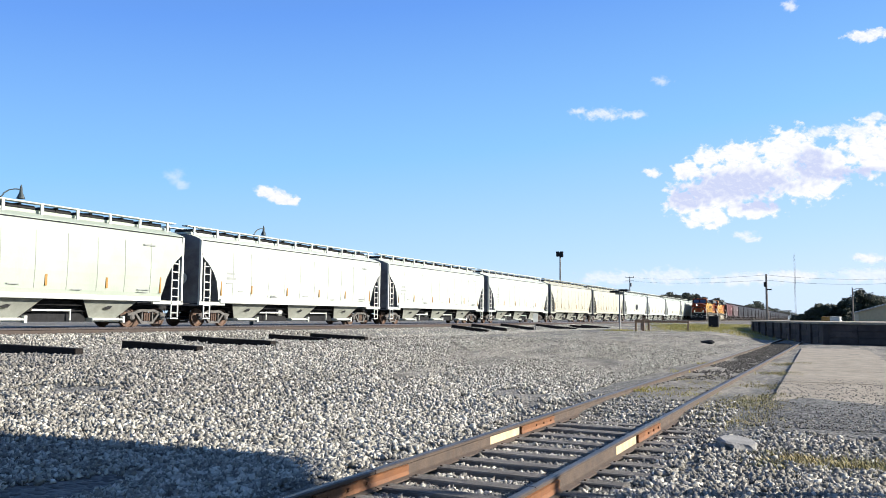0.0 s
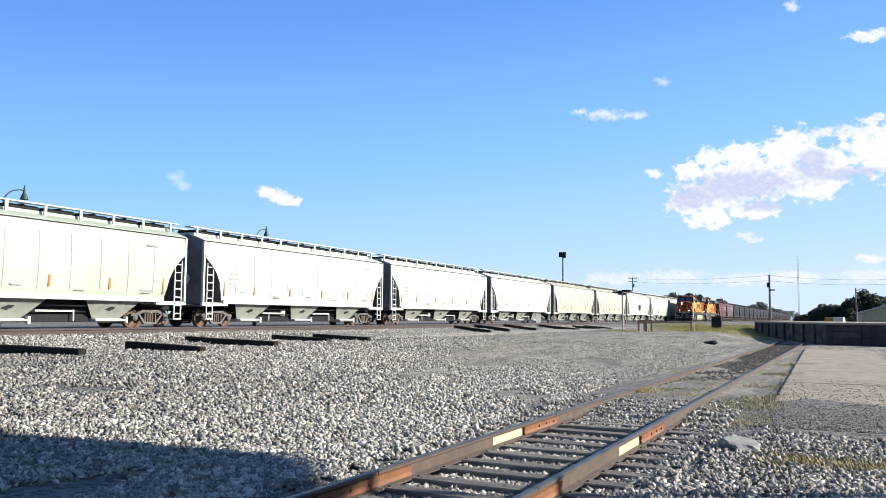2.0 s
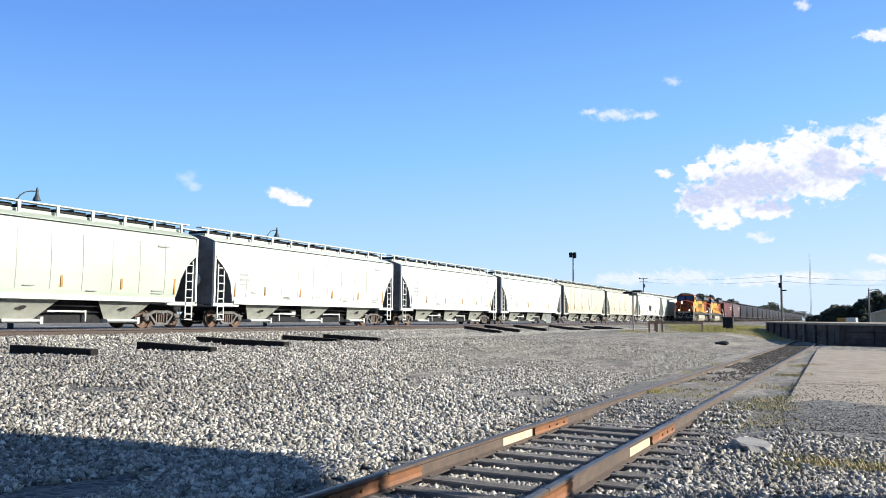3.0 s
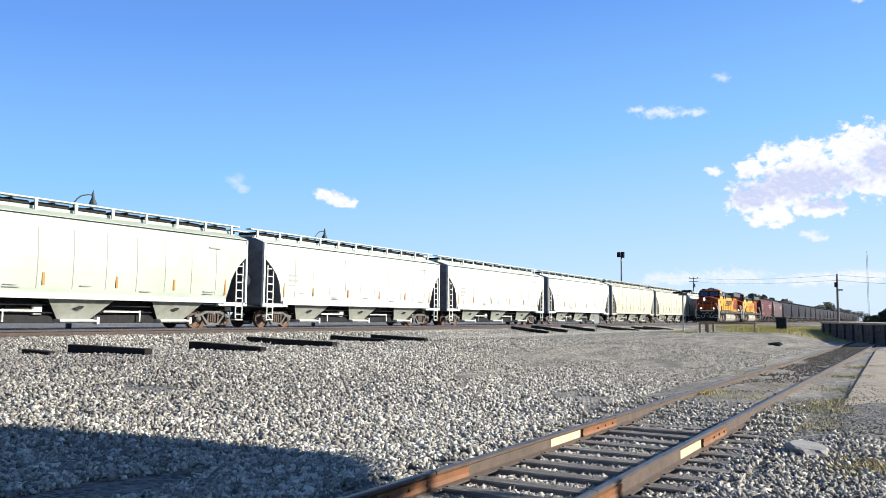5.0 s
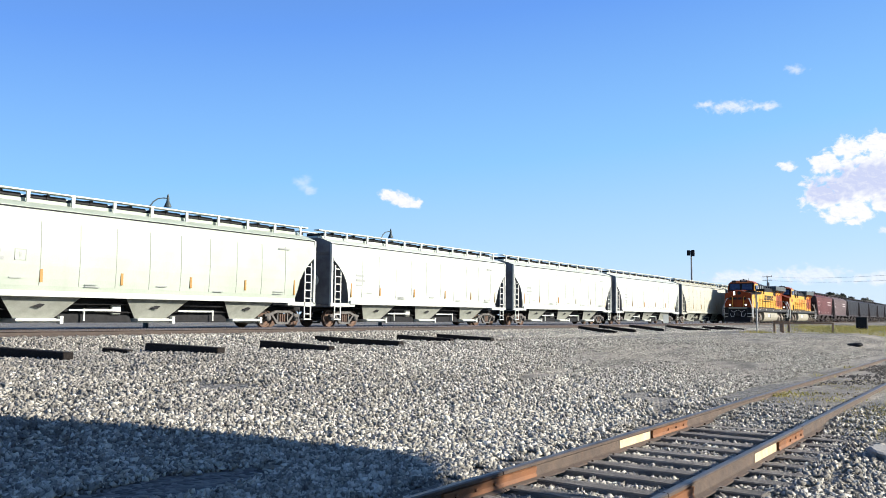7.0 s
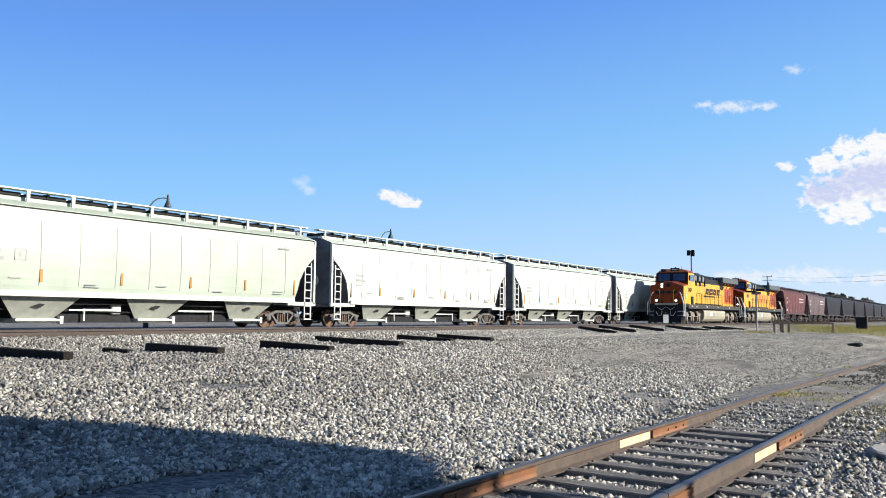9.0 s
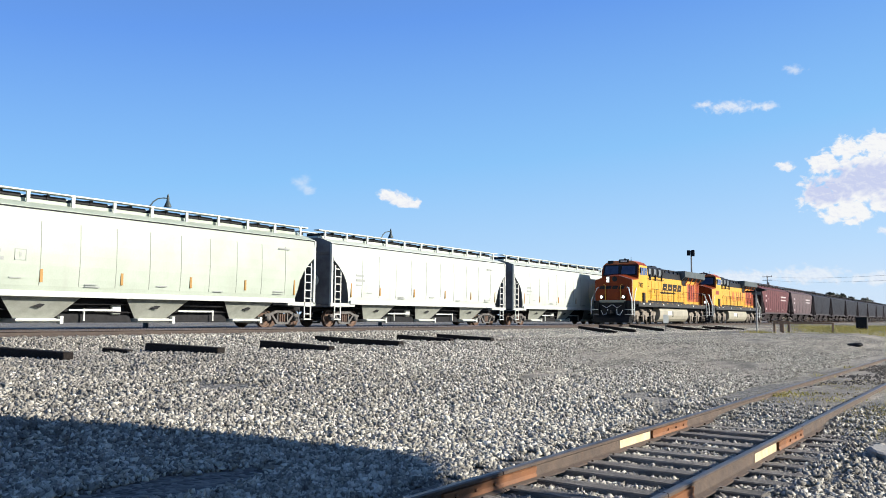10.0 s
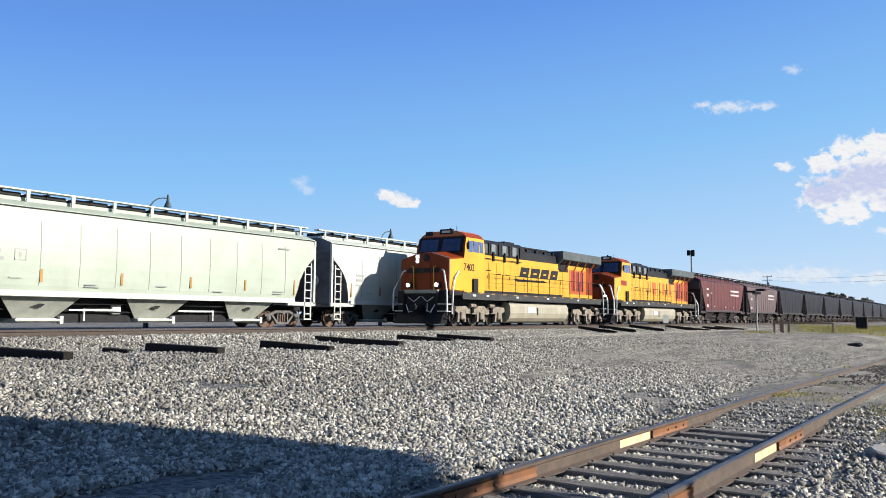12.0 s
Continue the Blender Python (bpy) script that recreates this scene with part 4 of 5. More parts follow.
        part("windshield", bm, GLASS, cab, "windshield pane, sky reflection put in its blue")
    part("windshield_surround", prism([(2.43, 3.68), (2.69, 4.5), (2.74, 4.5), (2.50, 3.68)], "x", -1.34, 1.34), LOCO_BLACK, cab)
    for s in (-1, 1):
        for y0, y1 in ((2.85, 3.3), (3.36, 3.95), (4.02, 4.4)):
            part("side_window", prism([(y0, 3.74), (y1, 3.74), (y1, 4.3), (y0 + 0.03, 4.3)], "x", s * 1.40, s * 1.478), GLASS, cab, "cab side window, sky reflection put in its blue")
        part("mirror", B(s * 1.5 - 0.02, s * 1.5 + 0.08, 2.72, 2.78, 3.85, 4.2), LOCO_BLACK, cab)
    part("cab_roof", prism([(-1.3, 4.6), (-0.85, 4.82), (0.85, 4.82), (1.3, 4.6), (1.2, 4.56), (-1.2, 4.56)], "y", 2.72, 4.62), ORANGE, cab, "reddish orange cab roof")
    part("number_board", B(-0.15, 0.62, 2.66, 2.84, 4.66, 4.92, 0.02), LOCO_BLACK, cab)
    part("number_board", B(-1.05, -0.6, 2.7, 2.86, 4.6, 4.84, 0.02), LOCO_BLACK, cab)
    part("number_bar", B(0.0, 0.5, 2.648, 2.66, 4.73, 4.84), LETTER_WHITE, cab, "unreadable pale digits as a bar")
    part("horn", T([(0.1, 3.6, 4.82), (0.1, 3.6, 4.96), (0.1, 3.3, 5.0)], 0.05, 8), LOCO_BLACK, cab)
    part("aerial", T([(0.75, 2.9, 4.8), (0.75, 2.9, 5.1)], 0.015), LOCO_BLACK, cab)
    if number:
        words(number, 0.52, LOCO_BLACK, lo, pose(1.475, 2.95, 2.78, 90, 0, 90), "black road number on the cab side")
    else:
        part("number_bar", B(1.472, 1.482, 2.4, 3.5, 2.8, 3.15), RED, lo, "unreadable number as a plain bar")
    part("cab_door_step", B(1.46, 1.56, 3.3, 3.75, 1.72, 2.4), LOCO_BLACK, lo, "dark recess at the cab foot")
    # engine hood in yellow with an orange rear, black upper works
    hood = part("hood", B(-1.12, 1.12, 4.55, 15.2, 1.72, 3.74, 0.03), YELLOW, lo, "yellow engine hood with doors")
    part("rear_hood", B(-1.13, 1.13, 15.2, 20.1, 1.72, 3.78, 0.03), YELLOW, lo, "yellow radiator section of the hood")
    for k in range(12):
        y = 4.75 + k * 0.86
        part("hood_door", B(1.12, 1.14, y, y + 0.8, 1.95, 3.4, 0.006), YELLOW, hood)
        part("door_handle", B(1.14, 1.155, y + 0.66, y + 0.7, 2.5, 2.68), LOCO_BLACK, hood)
    part("upper_hood", prism([(-1.1, 3.74), (-1.06, 4.4), (-0.75, 4.6), (0.75, 4.6), (1.06, 4.4), (1.1, 3.74)], "y", 4.6, 10.0), LOCO_BLACK, lo, "sooty black equipment blower housing")
    for y in (4.9, 5.9, 7.2, 8.4):
        part("blower_screen", B(1.04, 1.12, y, y + 0.6, 3.84, 4.34, 0.01), LOCO_GREY, lo)
    part("hood_rail", T([(1.2, 4.7, 3.55), (1.2, 9.4, 3.55)], 0.02), LOCO_BLACK, lo)
    for y in (4.75, 6.0, 7.3, 8.9):
        part("hood_bracket", B(1.1, 1.21, y, y + 0.14, 3.45, 3.95), LOCO_BLACK, lo)
    for y in (4.65, 5.6, 6.75, 8.0, 9.3):
        part("housing_frame", B(1.09, 1.14, y, y + 0.09, 3.78, 4.42, 0.01), LOCO_BLACK, lo)
    for y in (5.65, 6.9, 8.1):
        part("dynamic_brake_grille", B(1.06, 1.13, y + 0.28, y + 0.7, 3.86, 4.36, 0.01), GRILLE, lo, "grey grille screen")
    for y, w, z in ((5.3, 0.5, 2.9), (6.6, 0.34, 2.75), (7.5, 0.18, 2.75)):
        part("hood_latch", B(1.14, 1.15, y, y + w, z, z + 0.05), LOCO_BLACK, lo)
    part("roof_vent", B(-0.5, 0.5, 8.6, 9.8, 4.58, 4.74, 0.04), LOCO_BLACK, lo)
    part("roof_pipe", T([(0.6, 10.2, 4.5), (0.6, 14.2, 4.52)], 0.06, 8), LOCO_BLACK, lo)
    for y in (10.4, 11.6, 12.8, 14.0):
        part("lift_lug", B(0.9, 1.02, y, y + 0.12, 4.2, 4.4), LOCO_BLACK, lo)
    # black panel stands in for the shadow of the radiator overhang
    part("hood_shadow_panel", B(1.125, 1.14, 14.6, 16.0, 3.3, 3.74), LOCO_BLACK, lo, "black panel for the shadow under the radiator")
    part("rust_panel", B(1.132, 1.146, 18.95, 20.05, 1.95, 3.74), NOSE, lo, "dark orange end panel")
    part("engine_roof", prism([(-1.08, 3.74), (-1.02, 4.2), (-0.65, 4.45), (0.65, 4.45), (1.02, 4.2), (1.08, 3.74)], "y", 10.0, 14.6), LOCO_BLACK, lo, "sooty black engine roof")
    part("exhaust_stack", B(-0.35, 0.35, 10.9, 11.9, 4.42, 4.62, 0.03), DARK, lo, "black exhaust stack")
    part("silencer_box", B(-0.7, 0.7, 12.4, 13.6, 4.42, 4.56, 0.03), LOCO_BLACK, lo)
    wing = part("radiator_wing", prism([(-1.13, 3.78), (-1.46, 4.06), (-1.46, 4.56), (1.46, 4.56), (1.46, 4.06), (1.13, 3.78)], "y", 14.6, 20.9), LOCO_GREY, lo, "grey overhanging radiator cab")
    for k in range(8):
        y = 14.8 + k * 0.75
        part("radiator_grille", prism([(1.15, 3.77), (1.17, 3.75), (1.45, 4.02), (1.43, 4.04)], "y", y, y + 0.66), DARK, wing)
    for k in range(4):
        part("wing_strut", T([(1.15, 15.6 + k * 1.3, 3.4), (1.42, 15.8 + k * 1.3, 4.02)], 0.04), ORANGE, wing)
    part("orange_panel", B(1.128, 1.136, 16.2, 18.9, 1.95, 3.5), ORANGE, lo, "orange panel behind the stripes")
    for y in (16.6, 17.3, 18.0):
        part("red_stripe", B(1.13, 1.146, y, y + 0.3, 2.15, 3.4), RED, lo, "red upright stripe panel")
        part("vent_slats", B(1.13, 1.15, y + 0.32, y + 0.46, 2.15, 3.4), LOCO_BLACK, lo)
    # slanted logo as plain shapes on the leader, faded panels on the other
    if number:
        for k, w in enumerate((1.08, 1.15, 1.05, 1.0)):
            y = 9.2 + k * 1.36
            part("logo_letter", prism([(y, 2.74), (y + w, 2.74), (y + w + 0.24, 3.3), (y + 0.24, 3.3)], "x", 1.14, 1.154), LOCO_BLACK, lo, "slanted black logo letter as a plain shape")
            part("logo_letter_gap", prism([(y + 0.42, 2.95), (y + w - 0.26, 2.95), (y + w - 0.22, 3.03), (y + 0.46, 3.03)], "x", 1.145, 1.16), YELLOW, lo)
        part("logo_swoosh", prism([(8.5, 2.6), (12.4, 2.62), (13.0, 2.52), (8.9, 2.46)], "x", 1.14, 1.156), LOCO_BLACK, lo, "black swoosh under the logo")
    else:
        for y, w, m in ((9.2, 0.16, RED), (10.3, 0.9, ORANGE), (12.0, 0.2, RED), (12.9, 0.5, ORANGE), (13.9, 0.24, LOCO_BLACK), (14.6, 0.5, ORANGE)):
            part("faded_panel", B(1.14, 1.152, y, y + w, 2.35, 3.3), m, lo, "faded panel mark on the hood side")
    # stripe along the foot of the hood
    part("deck_stripe", B(1.12, 1.145, 4.6, 15.1, 1.74, 1.86), LOCO_BLACK, lo)
    # rear end wall and cowl
    part("rear_cowl", prism([(20.1, 1.72), (20.1, 3.6), (20.6, 3.6), (20.8, 1.72)], "x", -0.8, 0.8), NOSE, lo)
    # handrails
    for s in (-1, 1):
        bm = bmesh.new()
        posts = [5.0 + k * 1.5 for k in range(11)]
        for y in posts:
            tube(bm, [(s * 1.5, y, 1.72), (s * 1.5, y, 2.72)], 0.017)
        tube(bm, [(s * 1.5, posts[0], 2.72), (s * 1.5, posts[-1], 2.72)], 0.016)
        tube(bm, [(s * 1.5, posts[0], 2.25), (s * 1.5, posts[-1], 2.25)], 0.008)
        part("side_handrail", bm, LOCO_BLACK, lo)
        for y0, y1, side_y in ((0.95, 0.62, 1), (21.3, 21.7, -1)):
            part("step_handrail", T([(s * 1.1, y0, 2.75), (s * 1.22, y0 - 0.02 * side_y, 2.7), (s * 1.58, y1, 1.75), (s * 1.6, y1, 0.75)], 0.043, 8), SILVER, lo, "silver step handrail")
            part("step_handrail", T([(s * 1.52, y0 + side_y * 0.9, 2.7), (s * 1.54, y0 + side_y * 0.55, 2.4), (s * 1.55, y0 + side_y * 0.3, 1.7), (s * 1.55, y0 + side_y * 0.25, 0.6)], 0.043, 8), SILVER, lo, "silver step handrail")
            for z in (0.38, 0.72, 1.06, 1.4):
                part("step", B(min(s * 1.0, s * 1.53), max(s * 1.0, s * 1.53), min(y0 - 0.3, y0 + 0.3), max(y0 - 0.3, y0 + 0.3), z, z + 0.04), SILVER if z in (0.72, 1.06) else LOCO_BLACK, lo)
            part("step_side", B(min(s * 0.98, s * 1.02), max(s * 0.98, s * 1.02), y0 - 0.32, y0 + 0.32, 0.36, 1.7), LOCO_BLACK, lo)
    # pilot, plough, couplers, front gear
    part("pilot_plate", B(-1.45, 1.45, 0.82, 0.98, 0.5, 1.75, 0.02), LOCO_BLACK, lo)
    part("snow_plough", prism([(0.95, 0.12), (0.35, 0.14), (0.55, 0.5), (0.9, 0.85)], "x", -1.4, 1.4), BLACK, lo, "black snow plough")
    for y0, y1 in ((0.0, 0.9), (21.4, 22.3)):
        part("coupler", B(-0.16, 0.16, y0, y1, 0.74, 1.02, 0.05), DARK, lo)
    part("rear_plate", B(-1.4, 1.4, 21.3, 21.42, 0.5, 1.75), LOCO_BLACK, lo)
    for s in (-1, 1):
        part("ditch_light", lathe([(0, 0.09), (0.06, 0.1), (0.07, 0.02)], 14), LAMP_GLOW, lo, "lit ditch light", at=pose(s * 0.85, 0.86, 2.02, 0, 0, -90))
        part("ditch_light_box", B(s * 0.85 - 0.13, s * 0.85 + 0.13, 0.87, 1.02, 1.88, 2.16), LOCO_BLACK, lo)
        part("yellow_grab", T([(s * 0.6, 1.0, 1.8), (s * 0.6, 0.95, 2.9), (s * 0.72, 0.98, 2.95)], 0.03), YELLOW, lo)
        part("air_hose", T([(s * 0.35, 0.8, 1.1), (s * 0.42, 0.66, 0.75), (s * 0.65, 0.62, 0.68), (s * 0.85, 0.7, 1.05)], 0.028), SILVER, lo)
        part("chain", T([(s * 0.05, 0.75, 1.45), (s * 0.4, 0.7, 1.2), (s * 0.75, 0.72, 1.42)], 0.02), SILVER, lo)
    part("anticlimber", B(-1.0, 1.0, 0.72, 0.95, 1.6, 1.78, 0.02), TANK, lo)
    loco_truck(lo, 4.5, spins)
    loco_truck(lo, 18.3, spins)
    shorten(lo, LOCO_LEN / 22.3)
    return lo


SPINS = {}
SPINS["lead"], SPINS["second"], SPINS["cars"] = [], [], []
lead_loco = locomotive("diesel_locomotive", "orange and yellow six-axle diesel locomotive leading the train", "7402", SPINS["lead"], NOSE)
second_loco = locomotive("diesel_locomotive", "orange and yellow diesel locomotive coupled behind the leader", "", SPINS["second"], NOSE)

TRAIN_LETTERS = [(-6.6, -6.0, 3.2, 3.4), (-6.6, -6.0, 2.6, 2.85), (-6.6, -6.1, 1.6, 1.85), (2.6, 6.0, 3.25, 3.42), (2.6, 6.0, 2.85, 3.0), (-5.0, -4.7, 2.9, 3.0), (-4.0, -3.7, 1.6, 1.75), (0.2, 0.5, 1.6, 1.7), (3.5, 3.8, 1.6, 1.72)]
brown_hopper = hopper_car("covered_hopper", MAROON, MAROON_TRIM, MAROON_TRIM, "weathered maroon-brown covered hopper car in the moving train", TRAIN_LETTERS, True, SPINS["cars"])
dark_hopper = hopper_car("covered_hopper", DARK_BROWN, MAROON_TRIM, MAROON_TRIM, "sooty dark brown covered hopper car in the moving train", [], True)
dusty_hopper = hopper_car("covered_hopper", DUSTY_MAROON, MAROON_TRIM, MAROON_TRIM, "dusty grey-maroon covered hopper car in the moving train", TRAIN_LETTERS[:5], True, SPINS["cars"])
BROWN_LEN = 17.3
shorten(dusty_hopper, BROWN_LEN / 18.1)
shorten(brown_hopper, BROWN_LEN / 18.1)
shorten(dark_hopper, BROWN_LEN / 18.1)
TRAIN_CARS = [brown_hopper, dusty_hopper, dark_hopper] + [copy_thing(dark_hopper, pose(0, 0, 0)) for _ in range(24)]


# ---------------------------------------------------------------- spare ties along the main line
def spare_ties():
    spots = [(-16.2, 9.2, 4, 1), (-16.0, 12.9, 2, 1), (-15.4, 16.1, 0, 2), (-17.9, 21.0, -3, 2), (-15.9, 19.9, -4, 1), (-17.4, 25.0, -4, 2), (-16.7, 26.7, -3, 2),
             (-19.6, 46.5, -6, 6), (-19.9, 50.5, -3, 6), (-19.9, 56.0, -4, 6), (-19.6, 63.0, -2, 6), (-18.9, 64.0, -5, 5), (-18.7, 70.0, -3, 5), (-18.2, 72.0, 4, 5)]
    first = None
    for k, (x, y, turn, tip) in enumerate(spots):
        m = pose(x, y, ground_z(x, y) + 0.1, 0, tip, turn)
        if first is None:
            bm = B(-1.27, 1.27, -0.115, 0.115, -0.10, 0.10, 0.014)
            first = part("railway_tie", bm, NEW_TIE, at=m)
            tagged(first, "new black creosoted wooden tie lying on the gravel", "railway tie", group="spare ties beside the main line")
        else:
            copy_thing(first, m)
    stub = part("railway_tie", B(-0.35, 0.35, -0.11, 0.11, -0.1, 0.1, 0.02), NEW_TIE, at=pose(-17.0, 11.8, ground_z(-17.0, 11.8) + 0.04, 0, 4, 20))
    tagged(stub, "short black stub of a cut tie lying in gravel", "railway tie", group="spare ties beside the main line")


spare_ties()


# ---------------------------------------------------------------- lamps, poles, signs
def gooseneck_lamp(x, y, top):
    z0 = ground_z(x, y)
    lamp = empty("street_lamp", pose(x, y, z0))
    tagged(lamp, "dark green gooseneck lamp post behind the standing cars", "street lamp", group="gooseneck lamps")
    h = top - z0
    bm = bmesh.new()
    tube(bm, [(0, -1.0, 0), (0, -1.0, 0.9)], 0.13, 10)
    tube(bm, [(0, -1.0, 0.9), (0, -1.0, h - 0.55)], 0.075, 10, 0.05)
    part("pole", bm, GREEN_POST, lamp)
    part("arm", T([(0, -1.0, h - 0.6), (0, -0.85, h - 0.38), (0, -0.6, h - 0.2), (0, -0.3, h - 0.12), (0, 0, h - 0.1)], 0.032, 6), GREEN_POST, lamp)
    part("lantern", lathe([(-0.55, 0.03), (-0.53, 0.19), (-0.42, 0.15), (-0.25, 0.075), (-0.05, 0.06), (0.12, 0.02)], 14), GREEN_POST, lamp, "bell-shaped dark lantern", at=pose(0, 0, h, 0, -90, 0))
    return lamp


gooseneck_lamp(-33.0, 25.35, 7.25)
gooseneck_lamp(-33.0, 43.3, 7.25)


def mast(name, x, y, top, label, r=0.16):
    z0 = ground_z(x, y)
    m = empty(name, pose(x, y, z0))
    tagged(m, label, "light mast" if name == "flood_light_mast" else "utility pole")
    bm = bmesh.new()
    tube(bm, [(0, 0, 0), (0, 0, top - z0)], r, 10, r * 0.65)
    part("pole", bm, POLE_WOOD if name == "utility_pole" else POST_GREY, m)
    return m, top - z0


flood, h = mast("flood_light_mast", -44.6, 150, 13.9, "tall grey flood light mast behind the cars", 0.2)
part("crossbar", B(-0.5, 0.5, -0.08, 0.08, h - 0.3, h - 0.15), POST_GREY, flood)
for x in (-0.42, 0.36):
    part("flood_light", B(x - 0.3, x + 0.26, -0.35, 0.1, h - 0.85 if x < 0 else h - 1.0, h + 0.12, 0.05), DARK, flood, "dark flood light head")
far_pole, h = mast("utility_pole", -45, 215, 12.3, "dark wooden pole with crossarms beyond the cars", 0.17)
for z in (h - 0.35, h - 1.2):
    part("crossarm", B(-1.1, 1.1, -0.08, 0.08, z, z + 0.14), POLE_WOOD, far_pole)
for x in (-1.0, 1.0):
    part("insulator", T([(x, 0, h - 0.3), (x, 0, h + 0.05)], 0.07), DARK, far_pole)
part("transformer", lathe([(0, 0.3), (0.9, 0.3)], 12), POST_GREY, far_pole, at=pose(0.3, -0.3, h - 2.6, 0, -90, 0))

near_pole, h = mast("utility_pole", -5.9, 110, 7.15, "weathered grey wooden utility pole beyond the dock", 0.17)
part("bracket", B(0.0, 0.6, -0.1, 0.1, h - 2.0, h - 1.85), DARK, near_pole)
part("pole_box", B(-0.3, 0.05, -0.35, -0.1, h - 1.6, h - 1.0, 0.02), DARK, near_pole)
yard_pole, h = mast("utility_pole", 4.45, 130, 6.1, "slim wooden pole with a lamp arm by the shed", 0.14)
part("lamp_arm", T([(0, 0, h - 0.4), (0.6, 0, h - 0.1), (1.0, 0, h - 0.15)], 0.05), POST_GREY, yard_pole)
part("lamp_head", B(0.85, 1.35, -0.14, 0.14, h - 0.25, h - 0.1, 0.03), POST_GREY, yard_pole)

tower = empty("radio_mast", pose(-14.2, 600, 0.7))
tagged(tower, "very tall thin lattice radio mast in the distance", "radio mast")
for a in range(3):
    c, s = math.cos(a * 2.094) * 0.45, math.sin(a * 2.094) * 0.45
    part("leg", T([(c, s, 0), (c, s, 44)], 0.09, 5), POST_GREY, tower)
for k in range(14):
    part("brace", T([(0.45, 0, k * 3.1), (-0.22, 0.39, k * 3.1 + 1.5), (-0.22, -0.39, k * 3.1 + 3.0)], 0.05, 4), POST_GREY, tower)
part("tip", T([(0, 0, 44), (0, 0, 46.2)], 0.05, 5), POST_GREY, tower)


def wire(points, name="power_line"):
    w = part(name, T(points, 0.013, 4), BLACK)
    return tagged(w, "thin dark overhead power line between the poles", "power line")


def sag(a, b, drop, n=14):
    a, b = Vector(a), Vector(b)
    return [a.lerp(b, k / n) - Vector((0, 0, drop * 4 * (k / n) * (1 - k / n))) for k in range(n + 1)]


wire(sag((-45, 215, 12.1), (-5.9, 110, 7.05), 0.5))
wire(sag((-5.9, 110, 7.05), (10.5, 112, 6.6), 0.35))
wire(sag((-45, 215, 11.2), (-5.9, 110, 6.4), 0.5))
wire(sag((-5.9, 110, 6.4), (10.5, 112, 6.1), 0.4))


def sign_post():
    x, y = -12.95, 58.35
    p = empty("sign_post", pose(x, y, ground_z(x, y)))
    tagged(p, "grey steel post with a flat dark double head", "sign post")
    part("post", T([(0, 0, 0), (0, 0, 2.95)], 0.06, 8), POST_PALE, p)
    part("head", B(-0.66, -0.02, -0.3, 0.3, 2.74, 2.86, 0.03), DARK, p, "flat dark panel head")
    part("head", B(0.02, 0.62, -0.3, 0.3, 2.84, 2.97, 0.03), DARK, p, "flat dark panel head")
    part("neck", B(-0.3, 0.3, -0.05, 0.05, 2.6, 2.78), POST_GREY, p)
    x, y = -18.7, 56.6
    q = empty("track_marker", pose(x, y, ground_z(x, y), 0, 0, 38))
    tagged(q, "small white plate on a thin post by the track", "marker sign")
    part("post", T([(0, 0, 0), (0, 0, 1.2)], 0.03, 6), POST_GREY, q)
    part("plate", B(-0.19, 0.19, -0.035, -0.03, 0.6, 1.2), WHITE_TRIM, q, "white plate")


sign_post()


def guards():
    """Brown angle-iron guard frames."""
    first = None
    for x, y, turn in ((-11.8, 59.6, 0), (-12.2, 63.8, 0)):
        if first is None:
            g = empty("guard_frame", pose(x, y, ground_z(x, y), 0, 0, turn))
            tagged(g, "rusty brown steel guard frame set in the ground", "guard frame", group="guard frames")
            for dx in (-0.27, 0.27):
                part("leg", B(dx - 0.07, dx + 0.07, -0.06, 0.06, -0.1, 0.8), BROWN_STEEL, g)
            part("top_bar", B(-0.31, 0.31, -0.045, 0.045, 0.72, 0.82), BROWN_STEEL, g)
            part("front_arm", B(-0.27, 0.9, -0.05, 0.03, 0.6, 0.7), BROWN_STEEL, g)
            first = g
        else:
            second = copy_thing(first, pose(x, y, ground_z(x, y), 0, 0, turn))
            part("long_rail", B(0.3, 3.3, -0.06, 0.02, 0.6, 0.72), BROWN_STEEL, second, "long weathered rail of the guard")
            part("leg", B(3.15, 3.27, -0.05, 0.05, -0.1, 0.7), BROWN_STEEL, second)
    x, y = -8.9, 79.6
    c = empty("relay_cabinet", pose(x, y, ground_z(x, y)))
    tagged(c, "dark grey steel relay cabinet standing in grass", "cabinet")
    part("body", B(-0.45, 0.45, -0.35, 0.35, 0.08, 1.15, 0.02), SKIRT, c)
    part("lid", B(-0.49, 0.49, -0.39, 0.39, 1.15, 1.2), SKIRT, c)
    part("door", B(-0.39, 0.39, -0.375, -0.35, 0.14, 1.1, 0.01), DARK, c)
    part("plinth", B(-0.52, 0.52, -0.42, 0.42, -0.1, 0.08), CONCRETE, c)


guards()


